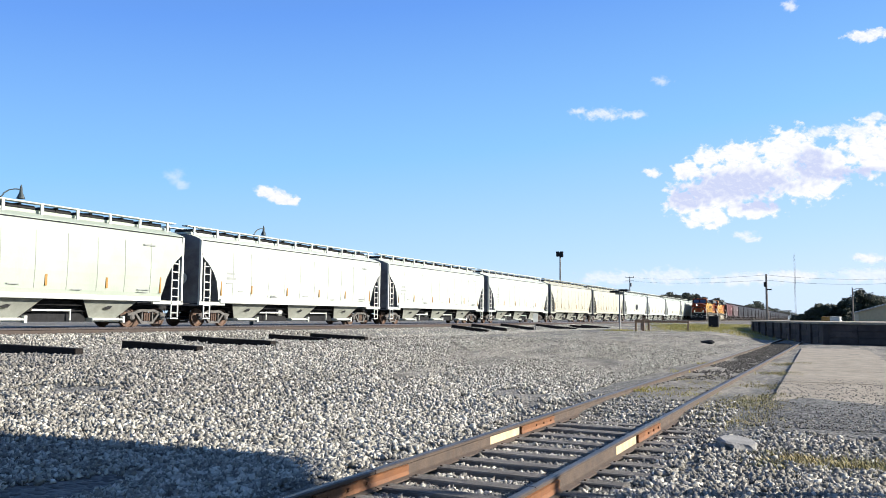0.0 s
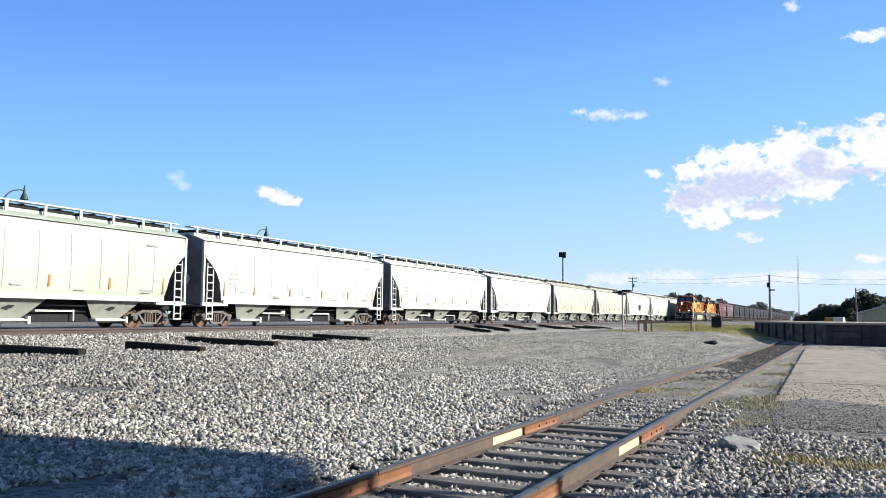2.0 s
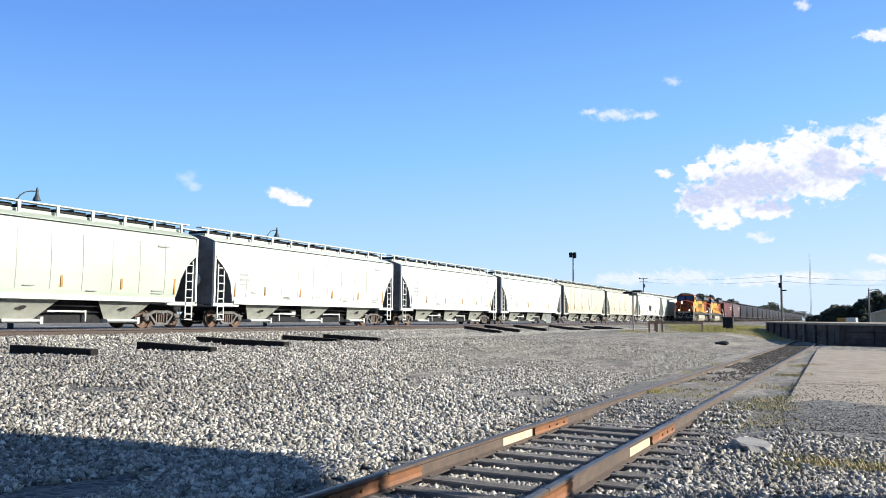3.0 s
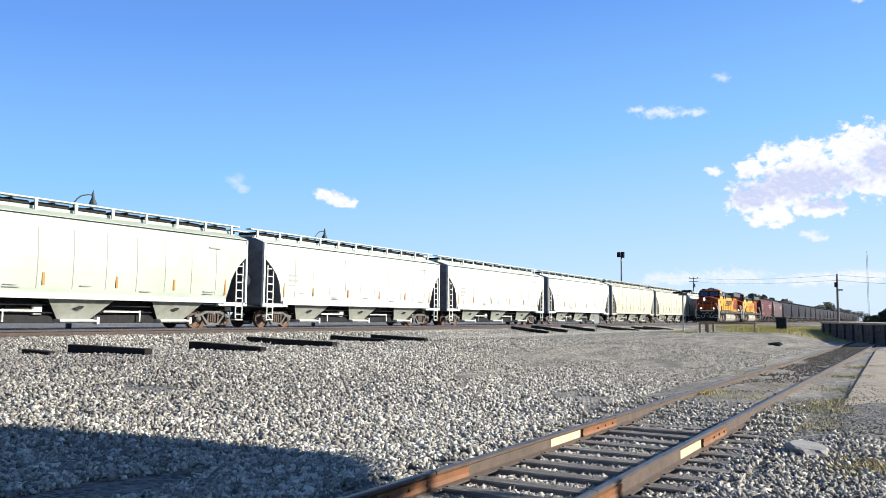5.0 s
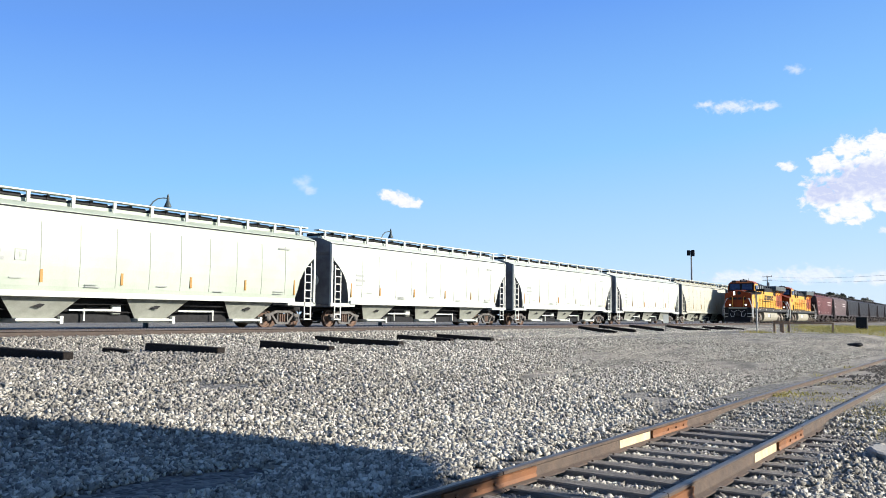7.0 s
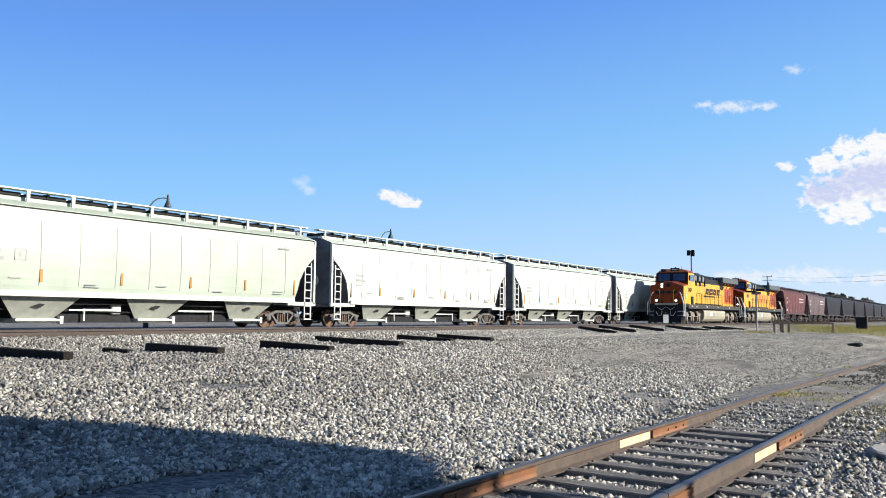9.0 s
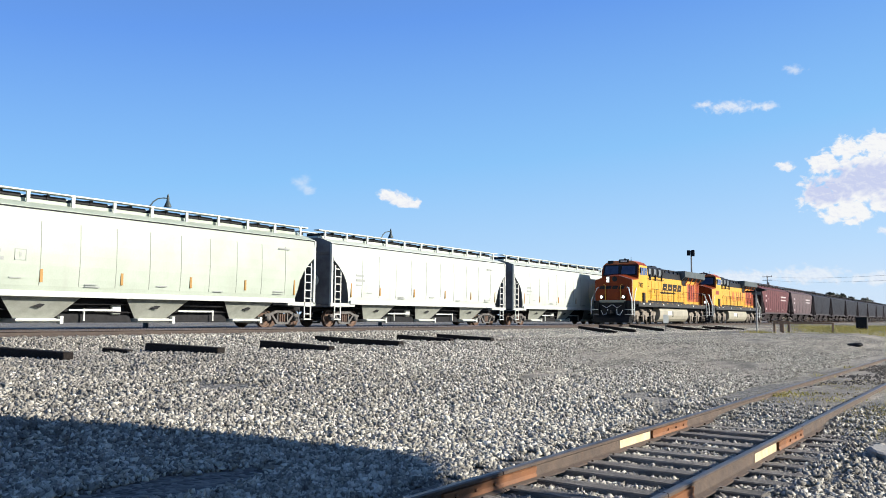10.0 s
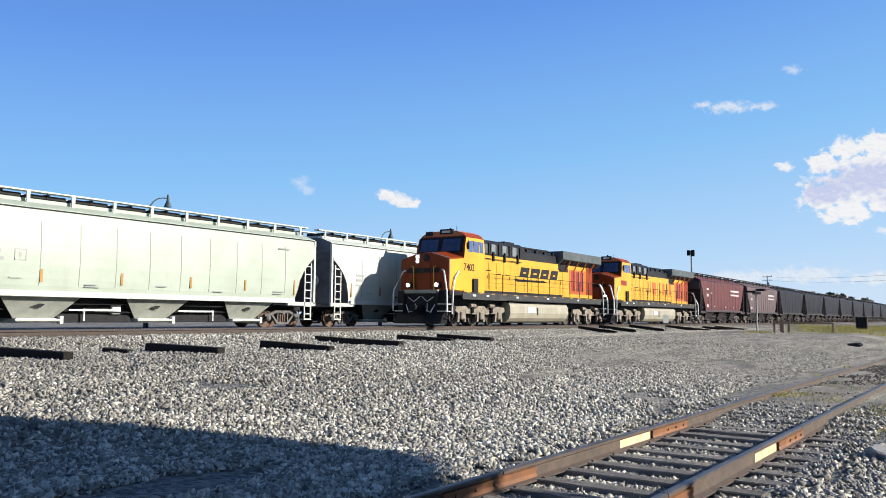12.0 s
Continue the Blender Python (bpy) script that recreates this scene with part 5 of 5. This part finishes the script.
# ---------------------------------------------------------------- loading dock, walkway, far buildings
def dock():
    """The front faces the walkway; the skewed end meets the siding."""
    d = empty("loading_dock", pose(0, 0, 0))
    tagged(d, "dark timber-faced loading dock with a concrete top", "loading dock")
    c0, c1 = Vector((0.25, 51.0, 0)), Vector((-5.6, 78.0, 0))
    outline = [(c0.x, c0.y), (c1.x, c1.y), (c1.x, 90), (26, 90), (26, c0.y)]
    part("fill", prism([(x + 0.3 * (x < 20), y + 0.3 * (y < 80)) for x, y in outline], "z", -0.3, 1.27), TIMBER, d)
    part("top_slab", prism(outline, "z", 1.27, 1.39), CONCRETE, d, "worn concrete top slab")
    along = (c1 - c0).normalized()
    faces = ((c0, Vector((1, 0, 0)), Vector((0, 1, 0)), 14.0), (c0, along, Vector((-along.y, along.x, 0)) * -1, (c1 - c0).length))
    for start, run, inward, length in faces:
        basis = Matrix((run, inward, (0, 0, 1))).transposed().to_4x4()
        basis.translation = start
        x, k = 0.0, 0
        while x < length - 0.2:
            w = min(1.55 if k % 2 else 1.7, length - x)
            for j in range(4):
                off = random.uniform(0.04, 0.09)
                part("plank", B(x + 0.012, x + w - 0.012, off, 0.28, -0.2 + j * 0.365, 0.15 + j * 0.365, 0.01), TIMBER, d, at=basis)
            if k % 2 == 0:
                part("fender_post", B(x, x + 0.24, -0.06, 0.05, -0.2, 1.28, 0.015), TIMBER, d, at=basis)
            x += w
            k += 1


dock()


def shed():
    s = empty("metal_shed", pose(12.0, 142, 0))
    tagged(s, "tan metal-sided shed with a low gable roof", "shed")
    bm = prism([(-6.4, 0), (-6.4, 2.7), (0, 4.6), (6.4, 2.7), (6.4, 0)], "y", 0, 20)
    part("wall", bm, SHED_WALL, s)
    for a, b in (((-6.8, 2.62), (0, 4.66)), ((0, 4.66), (6.8, 2.62))):
        part("roof", prism([a, b, (b[0], b[1] + 0.12), (a[0], a[1] + 0.12)], "y", -0.4, 20.4), SHED_ROOF, s)
    for k in range(16):
        x = -6.2 + k * 0.82
        part("siding_rib", B(x, x + 0.06, -0.04, 0.0, 0.0, 2.6), SHED_WALL, s)
    part("door", B(-1.6, 1.6, -0.06, 0.0, 0, 2.6), SHED_ROOF, s)


shed()


def parked_van(x, y, material, label, length):
    v = empty("parked_van", pose(x, y, 0, 0, 0, 82))
    tagged(v, label, "van")
    part("body", prism([(-length / 2, 0.4), (-length / 2, 2.1), (length * 0.2, 2.15), (length * 0.34, 1.35), (length / 2, 1.2), (length / 2, 0.4)], "y", -0.95, 0.95), material, v)
    part("window", prism([(length * 0.1, 1.4), (length * 0.08, 2.0), (length * 0.19, 2.0), (length * 0.31, 1.4)], "y", -0.96, 0.96), GLASS, v)
    for wx in (-length * 0.32, length * 0.32):
        for wy in (-0.9, 0.9):
            part("wheel", lathe([(-0.1, 0.34), (0.1, 0.34)], 14), BLACK, v, at=pose(wx, wy, 0.34, 0, 0, 90))
    return v


parked_van(3.4, 196, WHITE_TRIM, "white panel van parked far beyond the dock", 4.8)
parked_van(1.75, 208, YELLOW_STRIPE, "yellow van parked far beyond the dock", 4.2)


def walkway():
    w = empty("concrete_walkway", pose(0, 0, 0))
    tagged(w, "worn tan concrete slab walkway beside the siding", "walkway", kind="structure")
    y = 15.4
    while y < 42:
        n = 4.7
        part("slab", B(-0.80, 2.05, y + 0.008, y + n - 0.008, 0.0, 0.135 + random.uniform(-0.006, 0.006), 0.015), CONCRETE, w)
        y += n


walkway()

lump = bmesh.new()
bmesh.ops.create_icosphere(lump, subdivisions=3, radius=1.0)
for v in lump.verts:
    q = v.co.copy()
    f = 1 + 0.25 * noise.noise(q * 1.7) + 0.1 * noise.noise(q * 5)
    v.co = Vector((q.x * 0.23 * f, q.y * 0.28 * f, max(-0.1, min(0.055, q.z * 0.13 * f))))
tagged(part("concrete_lump", lump, ROCK, at=pose(-0.9, 10.35, 0.06, 4, 6, 15)), "broken pale concrete lump lying in dirty ballast", "rubble")
clod = bmesh.new()
bmesh.ops.create_icosphere(clod, subdivisions=2, radius=1.0)
for v in clod.verts:
    q = v.co.copy()
    f = 1 + 0.3 * noise.noise(q * 1.9)
    v.co = Vector((q.x * 0.36 * f, q.y * 0.25 * f, q.z * 0.13 * f))
tagged(part("scrap_lump", clod, DARK, at=pose(-5.2, 43.7, ground_z(-5.2, 43.7) + 0.06)), "dark lump of scrap lying on the dirt lot", "rubble")


# ---------------------------------------------------------------- grass and weeds
def blades(name, material, spots, label):
    """Bent two-piece blades; spots: x, y, height, spread, count."""
    rng = random.Random(11)
    verts, faces = [], []
    for x, y, hgt, spread, count in spots:
        for _ in range(count):
            bx, by = x + rng.gauss(0, spread), y + rng.gauss(0, spread)
            bz = ground_z(bx, by) - 0.01
            a, l = rng.uniform(0, 6.28), hgt * rng.uniform(0.5, 1.3)
            w = 0.006 + 0.012 * hgt
            lean = rng.uniform(0.3, 1.5) * l
            dx, dy = math.cos(a), math.sin(a)
            n = len(verts)
            verts += [(bx - dy * w, by + dx * w, bz), (bx + dy * w, by - dx * w, bz), (bx + dx * lean * 0.4 + dy * w * 0.7, by + dy * lean * 0.4 - dx * w * 0.7, bz + l * 0.6), (bx + dx * lean * 0.4 - dy * w * 0.7, by + dy * lean * 0.4 + dx * w * 0.7, bz + l * 0.6), (bx + dx * lean, by + dy * lean, bz + l)]
            faces += [(n, n + 1, n + 2, n + 3), (n + 3, n + 2, n + 4)]
    me = bpy.data.meshes.new(name)
    me.from_pydata(verts, [], faces)
    me.materials.append(material)
    return tagged(new(name, me), label, "grass", kind="stuff")


wr = random.Random(5)
weed_spots = []
for k in range(120):
    y = 12.3 + 2.2 * wr.choice((0.3, 1.0, 1.6, 3.1, 5.0, 7.4)) + wr.gauss(0, 0.5)
    weed_spots.append((siding_x(y) + 1.15 + wr.random() * 0.75, y, 0.035 + 0.03 * wr.random(), 0.2, 34))
for k in range(26):
    weed_spots.append((wr.uniform(-0.55, 0.9), wr.gauss(9.75, 0.25), 0.075, 0.2, 60))
for k in range(30):
    y = wr.uniform(14, 22)
    weed_spots.append((siding_x(y) + wr.uniform(-0.6, 0.6), y, 0.04, 0.16, 24))
blades("dry_weeds", STRAW, weed_spots, "low straw-coloured weeds along the siding")
green_spots = [(-3.3, 16.6, 0.07, 0.14, 160), (-3.05, 17.2, 0.06, 0.2, 160), (-2.3, 16.4, 0.05, 0.3, 160), (-3.5, 23.0, 0.1, 0.15, 60), (-3.4, 27.5, 0.1, 0.15, 50)]
for k in range(420):
    y = wr.uniform(60, 130)
    green_spots.append((wr.uniform(-0.19 * y, -0.065 * y) + 1.0, y, 0.12 + 0.16 * wr.random(), 0.9, 46))
for k in range(14):
    green_spots.append((wr.gauss(-12.9, 0.7), wr.gauss(58.0, 0.5), 0.16, 0.3, 30))
blades("green_grass", GRASS, green_spots, "patchy green and yellow grass")


# ---------------------------------------------------------------- trees
def tree(x, y, top, width, seed):
    rng = random.Random(seed)
    z0 = ground_z(x, y)
    h = top - z0
    t = empty("tree", pose(x, y, z0))
    tagged(t, "dark leafy broad tree on the horizon", "tree", group="trees on the horizon")
    bm = bmesh.new()
    tube(bm, [(0, 0, 0), (0.1, 0, h * 0.3), (0.0, 0.1, h * 0.6)], 0.03 * h + 0.08, 7, 0.06)
    for k in range(6):
        a = k * 1.05 + rng.random()
        tube(bm, [(0, 0, h * (0.25 + 0.05 * k)), (math.cos(a) * width * 0.2, math.sin(a) * width * 0.2, h * (0.42 + 0.05 * k)), (math.cos(a) * width * 0.36, math.sin(a) * width * 0.36, h * (0.55 + 0.05 * k))], 0.07, 5, 0.03)
    part("trunk", bm, BARK, t)
    verts, faces = [], []
    clumps = []
    for _ in range(26):
        a, r = rng.uniform(0, 6.28), width * 0.62 * rng.random() ** 0.6
        zz = rng.uniform(0.08, 1.0)
        r *= math.sin(math.pi * min(0.97, 0.25 + 0.72 * zz)) ** 0.6
        clumps.append((r * math.cos(a), r * math.sin(a), h * zz * 0.9, rng.uniform(0.12, 0.22) * width))
    for cx, cy, cz, cr in clumps:
        for _ in range(170):
            d = Vector((rng.gauss(0, 1), rng.gauss(0, 1), rng.gauss(0, 0.8))).normalized() * cr * rng.uniform(0.55, 1.1)
            p = Vector((cx, cy, min(cz + d.z, h)))
            p.x += d.x
            p.y += d.y
            u = Vector((rng.gauss(0, 1), rng.gauss(0, 1), rng.gauss(0, 1))).normalized()
            v = u.orthogonal().normalized()
            s = rng.uniform(0.2, 0.42) * (0.5 + h / 12)
            n = len(verts)
            verts += [p - u * s, p + v * s * 0.5, p + u * s, p - v * s * 0.5]
            faces.append((n, n + 1, n + 2, n + 3))
    me = bpy.data.meshes.new("crown")
    me.from_pydata(verts, [], faces)
    me.materials.append(LEAF)
    c = new("crown", me)
    c.parent = t
    return t


for k, (x, top, width, y) in enumerate(((-44.5, 8.6, 7, 262), (-41, 9.8, 6, 258), (-38, 9.4, 6, 264), (-35, 9.0, 6.5, 260), (-31.5, 8.0, 6, 262), (-28, 7.6, 5.5, 258), (-19, 5.9, 5, 262), (-16, 6.7, 6, 260), (-12, 4.6, 5, 266), (-9.5, 4.2, 5, 280), (-6, 2.9, 4, 290), (-4.4, 3.0, 3.5, 270), (-2.4, 4.2, 3.5, 262), (-0.8, 5.2, 4, 266), (2.3, 6.0, 5, 266), (6.0, 6.6, 5, 264), (9.4, 8.6, 5, 262), (0.4, 5.9, 5.5, 258), (4.2, 6.0, 6, 262), (7.6, 7.6, 6, 258), (11.2, 10.0, 7.5, 260), (15.5, 8.6, 7, 262), (19.5, 7.6, 7, 258))):
    far = max(1.0, 31.0 / abs(x)) if x < -9 else 1.0
    tree(x * far, y * far, EYE + (top - EYE) * far, width * far, 40 + k)


# ---------------------------------------------------------------- unseen canopy and platform, added to shade the yard's edge
def shade_casters():
    d = empty("depot_canopy", pose(0, 0, 0))
    tagged(d, "unseen flat canopy on steel posts, added to cast the left shadow", "canopy")
    bm = bmesh.new()
    # roof outline is shaped by the shadow it has to cast
    prism([(1.25, 8.31), (5.53, 11.37), (7.25, 12.51), (8.88, 13.44), (10.4, 13.88), (10.97, 13.71), (12.15, 12.62), (15.3, 8.87), (10.1, 3.17)], "z", 7.66, 7.86, bm)
    part("roof", bm, SHED_ROOF, d)
    for x, y in ((11.5, 12.57), (13.5, 10.27), (10.1, 4.67)):
        part("post", T([(x, y, 0), (x, y, 7.66)], 0.09, 8), POST_GREY, d)
    p = empty("depot_platform", pose(0, 0, 0))
    tagged(p, "unseen raised concrete platform, added to cast the right shadow", "platform")
    part("slab", prism([(3.0, 9.55), (2.4, 8.2), (2.4, -6), (9.0, -6), (9.0, 9.55)], "z", -0.1, 1.0), CONCRETE, p)


shade_casters()


# ---------------------------------------------------------------- clouds, far off
def cloud_material(name, puffs, greys, soft, freq, density=1.0, lit=(0.41, 0.415, 0.42, 1)):
    """A ragged cloud: puffs and shaded hollows are ellipses (u, v, ru, rv) in the sheet's own metres."""
    m = bpy.data.materials.new(name)
    m.use_nodes = True
    nt = m.node_tree
    L = nt.links
    nt.nodes.remove(nt.nodes["Principled BSDF"])
    co = nt.nodes.new("ShaderNodeTexCoord")

    def math_node(op, a, b=None):
        n = nt.nodes.new("ShaderNodeMath")
        n.operation = op
        for i, v in enumerate((a, b)):
            if v is None:
                continue
            if isinstance(v, (int, float)):
                n.inputs[i].default_value = v
            else:
                L.new(v, n.inputs[i])
        return n.outputs[0]

    def warped(fine=1.0, shift_u=0.0, shift_v=0.0, detail=8.0, rough=0.55):
        n = node(nt, "TexNoise", Scale=freq * fine, Detail=detail, Roughness=rough, Distortion=0.2)
        mp = nt.nodes.new("ShaderNodeMapping")
        mp.inputs[1].default_value = (shift_u / freq, shift_v / freq, 0)
        mp.inputs[3].default_value = (1, 1.25, 1)
        L.new(co.outputs["Object"], mp.inputs[0])
        L.new(mp.outputs[0], n.inputs["Vector"])
        return n

    nz = warped()
    billow, billow_lit = warped(1.6, 0, 0, 3.0, 0.5), warped(1.6, 0.06, 0.12, 3.0, 0.5)
    relief = math_node("MULTIPLY", math_node("SUBTRACT", billow_lit.outputs[0], billow.outputs[0]), 2.0)

    def field(shapes):
        best = None
        for u, v, ru, rv in shapes:
            mp = nt.nodes.new("ShaderNodeMapping")
            mp.vector_type = "TEXTURE"
            mp.inputs[1].default_value = (u, v, 0)
            mp.inputs[3].default_value = (ru, rv, 1)
            L.new(co.outputs["Object"], mp.inputs[0])
            ln = nt.nodes.new("ShaderNodeVectorMath")
            ln.operation = "LENGTH"
            L.new(mp.outputs[0], ln.inputs[0])
            d = math_node("SUBTRACT", 1.0, ln.outputs["Value"])
            best = d if best is None else math_node("MAXIMUM", best, d)
        return best

    raw = math_node("ADD", field(puffs), math_node("MULTIPLY", math_node("SUBTRACT", nz.outputs[0], 0.5), 2.1))
    al = node(nt, "MapRange")
    al.interpolation_type = "SMOOTHSTEP"
    al.inputs[1].default_value, al.inputs[2].default_value, al.inputs[4].default_value = 0.1, 0.1 + soft, density
    L.new(raw, al.inputs[0])
    mix = nt.nodes.new("ShaderNodeMix")
    mix.data_type = "RGBA"
    mix.inputs[6].default_value, mix.inputs[7].default_value = lit, (0.26, 0.285, 0.385, 1)
    if greys:
        g = math_node("ADD", field(greys), math_node("MULTIPLY", math_node("SUBTRACT", billow.outputs[0], 0.5), 1.4))
        gr = node(nt, "MapRange")
        gr.interpolation_type = "SMOOTHSTEP"
        gr.inputs[1].default_value, gr.inputs[2].default_value = -0.12, 0.62
        L.new(g, gr.inputs[0])
        shade = gr.outputs[0]
    else:
        shade = 0.12
    tone = nt.nodes.new("ShaderNodeClamp")
    L.new(math_node("ADD", relief, shade), tone.inputs[0])
    L.new(tone.outputs[0], mix.inputs[0])
    em = nt.nodes.new("ShaderNodeEmission")
    L.new(mix.outputs[2], em.inputs[0])
    tr = nt.nodes.new("ShaderNodeBsdfTransparent")
    ms = nt.nodes.new("ShaderNodeMixShader")
    L.new(al.outputs[0], ms.inputs[0])
    L.new(tr.outputs[0], ms.inputs[1])
    L.new(em.outputs[0], ms.inputs[2])
    L.new(ms.outputs[0], nt.nodes["Material Output"].inputs[0])
    return m


CLOUDS = []
FAR = 3000.0


def cloud(azimuth, elevation, half_w, half_h, puffs, greys, soft, freq, density, label):
    """A far sheet of cloud, centred at degrees left of +y and above the horizon; shapes in degrees."""
    k = FAR * math.tan(radians(1.0))
    a, e = radians(azimuth), radians(elevation)
    place = Vector((-math.sin(a) * math.cos(e), math.cos(a) * math.cos(e), math.sin(e))) * FAR + Vector((0, 0, EYE))
    scaled = [(u * k, v * k, ru * k, rv * k) for u, v, ru, rv in puffs]
    dark = [(u * k, v * k, ru * k, rv * k) for u, v, ru, rv in greys]
    bm = bmesh.new()
    vs = [bm.verts.new((u * half_w * k, v * half_h * k, 0)) for u, v in ((-1, -1), (1, -1), (1, 1), (-1, 1))]
    bm.faces.new(vs)
    ob = part("cloud", bm, cloud_material("cloud_vapour", scaled, dark, soft, freq / k, density))
    # the sheet's own x runs to the right, y up
    ob.matrix_basis = look(place, place * 2 - Vector((0, 0, EYE)))
    tagged(ob, label, "cloud")
    CLOUDS.append(ob)
    return ob


def deg(shapes, cx, cy):
    """Shapes drawn on a quarter-degree-fine sketch sheet, to degrees about (cx, cy)."""
    return [((x - cx) * 0.0345, (cy - y) * 0.036, rx * 0.0345, ry * 0.036) for x, y, rx, ry in shapes]


BIG = [(1214, 296, 34, 28), (1254, 276, 44, 26), (1311, 270, 55, 30), (1395, 268, 60, 50), (1450, 300, 80, 50), (1540, 280, 85, 58), (1425, 335, 75, 36), (1325, 318, 150, 62), (1250, 385, 62, 28), (1323, 375, 80, 22), (1205, 350, 44, 40), (1262, 345, 90, 50), (1600, 270, 60, 50)]
HOLLOWS = [(1305, 328, 128, 36), (1432, 300, 42, 36), (1215, 345, 54, 32), (1490, 318, 70, 14), (1350, 368, 70, 12)]
cloud(1.5, 8.85, 11, 6, deg(BIG, 1397, 328), deg(HOLLOWS, 1397, 328), 0.38, 1.2, 1.0, "large white cumulus cloud with lilac-grey hollows")
cloud(-2.3, 12.0, 5, 2.2, deg([(1459, 224, 36, 14), (1515, 226, 60, 16), (1548, 208, 34, 12)], 1515, 222), [], 0.7, 1.6, 0.85, "ragged white strip of cloud")
cloud(13.0, 13.9, 4, 2, deg([(1065, 203, 62, 17), (1125, 205, 32, 11), (1020, 195, 30, 9)], 1080, 204), [], 0.9, 1.7, 0.7, "thin white strip of fair-weather cloud")
cloud(36.55, 8.18, 2.6, 1.6, [(-0.5, 0.2, 1.1, 0.62), (0.2, 0.0, 1.3, 0.62), (0.9, -0.35, 0.9, 0.4)], [], 0.45, 1.0, 1.0, "small bright white puff of cloud")
cloud(43.1, 8.95, 1.6, 1.4, [(-0.1, 0.2, 0.9, 0.8), (0.3, -0.3, 0.7, 0.5)], [], 0.9, 1.0, 0.4, "faint grey wisp of cloud")
cloud(9.56, 16.0, 1.6, 1.0, [(0, 0, 0.8, 0.45)], [], 0.9, 1.6, 0.5, "faint white wisp of cloud")
cloud(-3.3, 17.5, 2.2, 1.2, [(-0.2, 0, 1.3, 0.5), (0.4, 0.1, 0.8, 0.4)], [], 0.5, 1.5, 0.95, "small white cloud scrap")
cloud(1.19, 19.95, 1.2, 0.9, [(0, 0, 0.6, 0.5)], [], 0.7, 1.6, 0.7, "small white cloud scrap")
cloud(10.2, 9.9, 1.2, 0.8, [(0, 0, 0.75, 0.42)], [], 0.5, 1.4, 0.95, "small white cloud scrap")
cloud(4.3, 5.4, 2.0, 1.0, [(0, 0.1, 1.0, 0.4), (0.4, -0.2, 0.7, 0.3)], [], 0.7, 1.6, 0.7, "small white cloud scrap")
cloud(-2.95, 3.85, 2.2, 0.9, [(0, 0, 1.3, 0.42)], [], 0.6, 1.4, 0.9, "small low white cloud")
cloud(7.5, 2.6, 9, 1.4, [(-5.5, 0.1, 3.0, 0.7), (-1.5, 0.2, 3.2, 0.75), (3.0, 0.0, 3.0, 0.6), (6.5, 0.2, 2.0, 0.5)], [], 0.6, 1.3, 0.6, "low pale bank of cloud over the horizon")
cloud(-1.2, 2.6, 6, 1.2, [(-3.0, 0.1, 2.5, 0.6), (1.5, 0.2, 2.6, 0.6)], [], 0.6, 1.3, 0.6, "low pale bank of cloud over the horizon")




# ---------------------------------------------------------------- moving things
def lead_y(t):
    """The front coupler's place along the near track."""
    ts, ys = (0.0, 3.0, 6.5, 9.0, 12.0), (177.4, 141.2, 99.6, 68.7, 31.85)
    return float(np.interp(t, ts, ys))


def motions():
    """The train on the near track rolls towards the camera; its locomotives' wheels turn."""
    marks = [k * 0.4 for k in range(31)]
    walk(lead_loco, [(t, pose(X_NEAR, lead_y(t), RAIL_NEAR)) for t in marks])
    walk(second_loco, [(t, pose(X_NEAR, lead_y(t) + LOCO_LEN, RAIL_NEAR)) for t in marks])
    for k, car in enumerate(TRAIN_CARS):
        walk(car, [(t, pose(X_NEAR, lead_y(t) + 2 * LOCO_LEN + BROWN_LEN * (k + 0.5), RAIL_NEAR)) for t in marks])
    for sheet in CLOUDS:
        start = sheet.matrix_basis.copy()
        side = start.to_3x3() @ Vector((1, 0, 0))
        walk(sheet, [(t, Matrix.Translation(-1.6 * t * side) @ start) for t in (0.0, 12.0)])
    times = [k / 18 for k in range(217)]
    for ws in SPINS["lead"] + SPINS["second"]:
        place = ws.matrix_basis.translation.copy()
        walk(ws, [(t, pose(place.x, place.y, place.z) @ Matrix.Rotation((lead_y(0) - lead_y(t)) / 0.53, 4, "X")) for t in times])
    for ws in SPINS["cars"]:
        place = ws.matrix_basis.translation.copy()
        walk(ws, [(k / 22, pose(place.x, place.y, place.z) @ Matrix.Rotation((lead_y(0) - lead_y(k / 22)) / 0.42, 4, "X")) for k in range(265)])


motions()
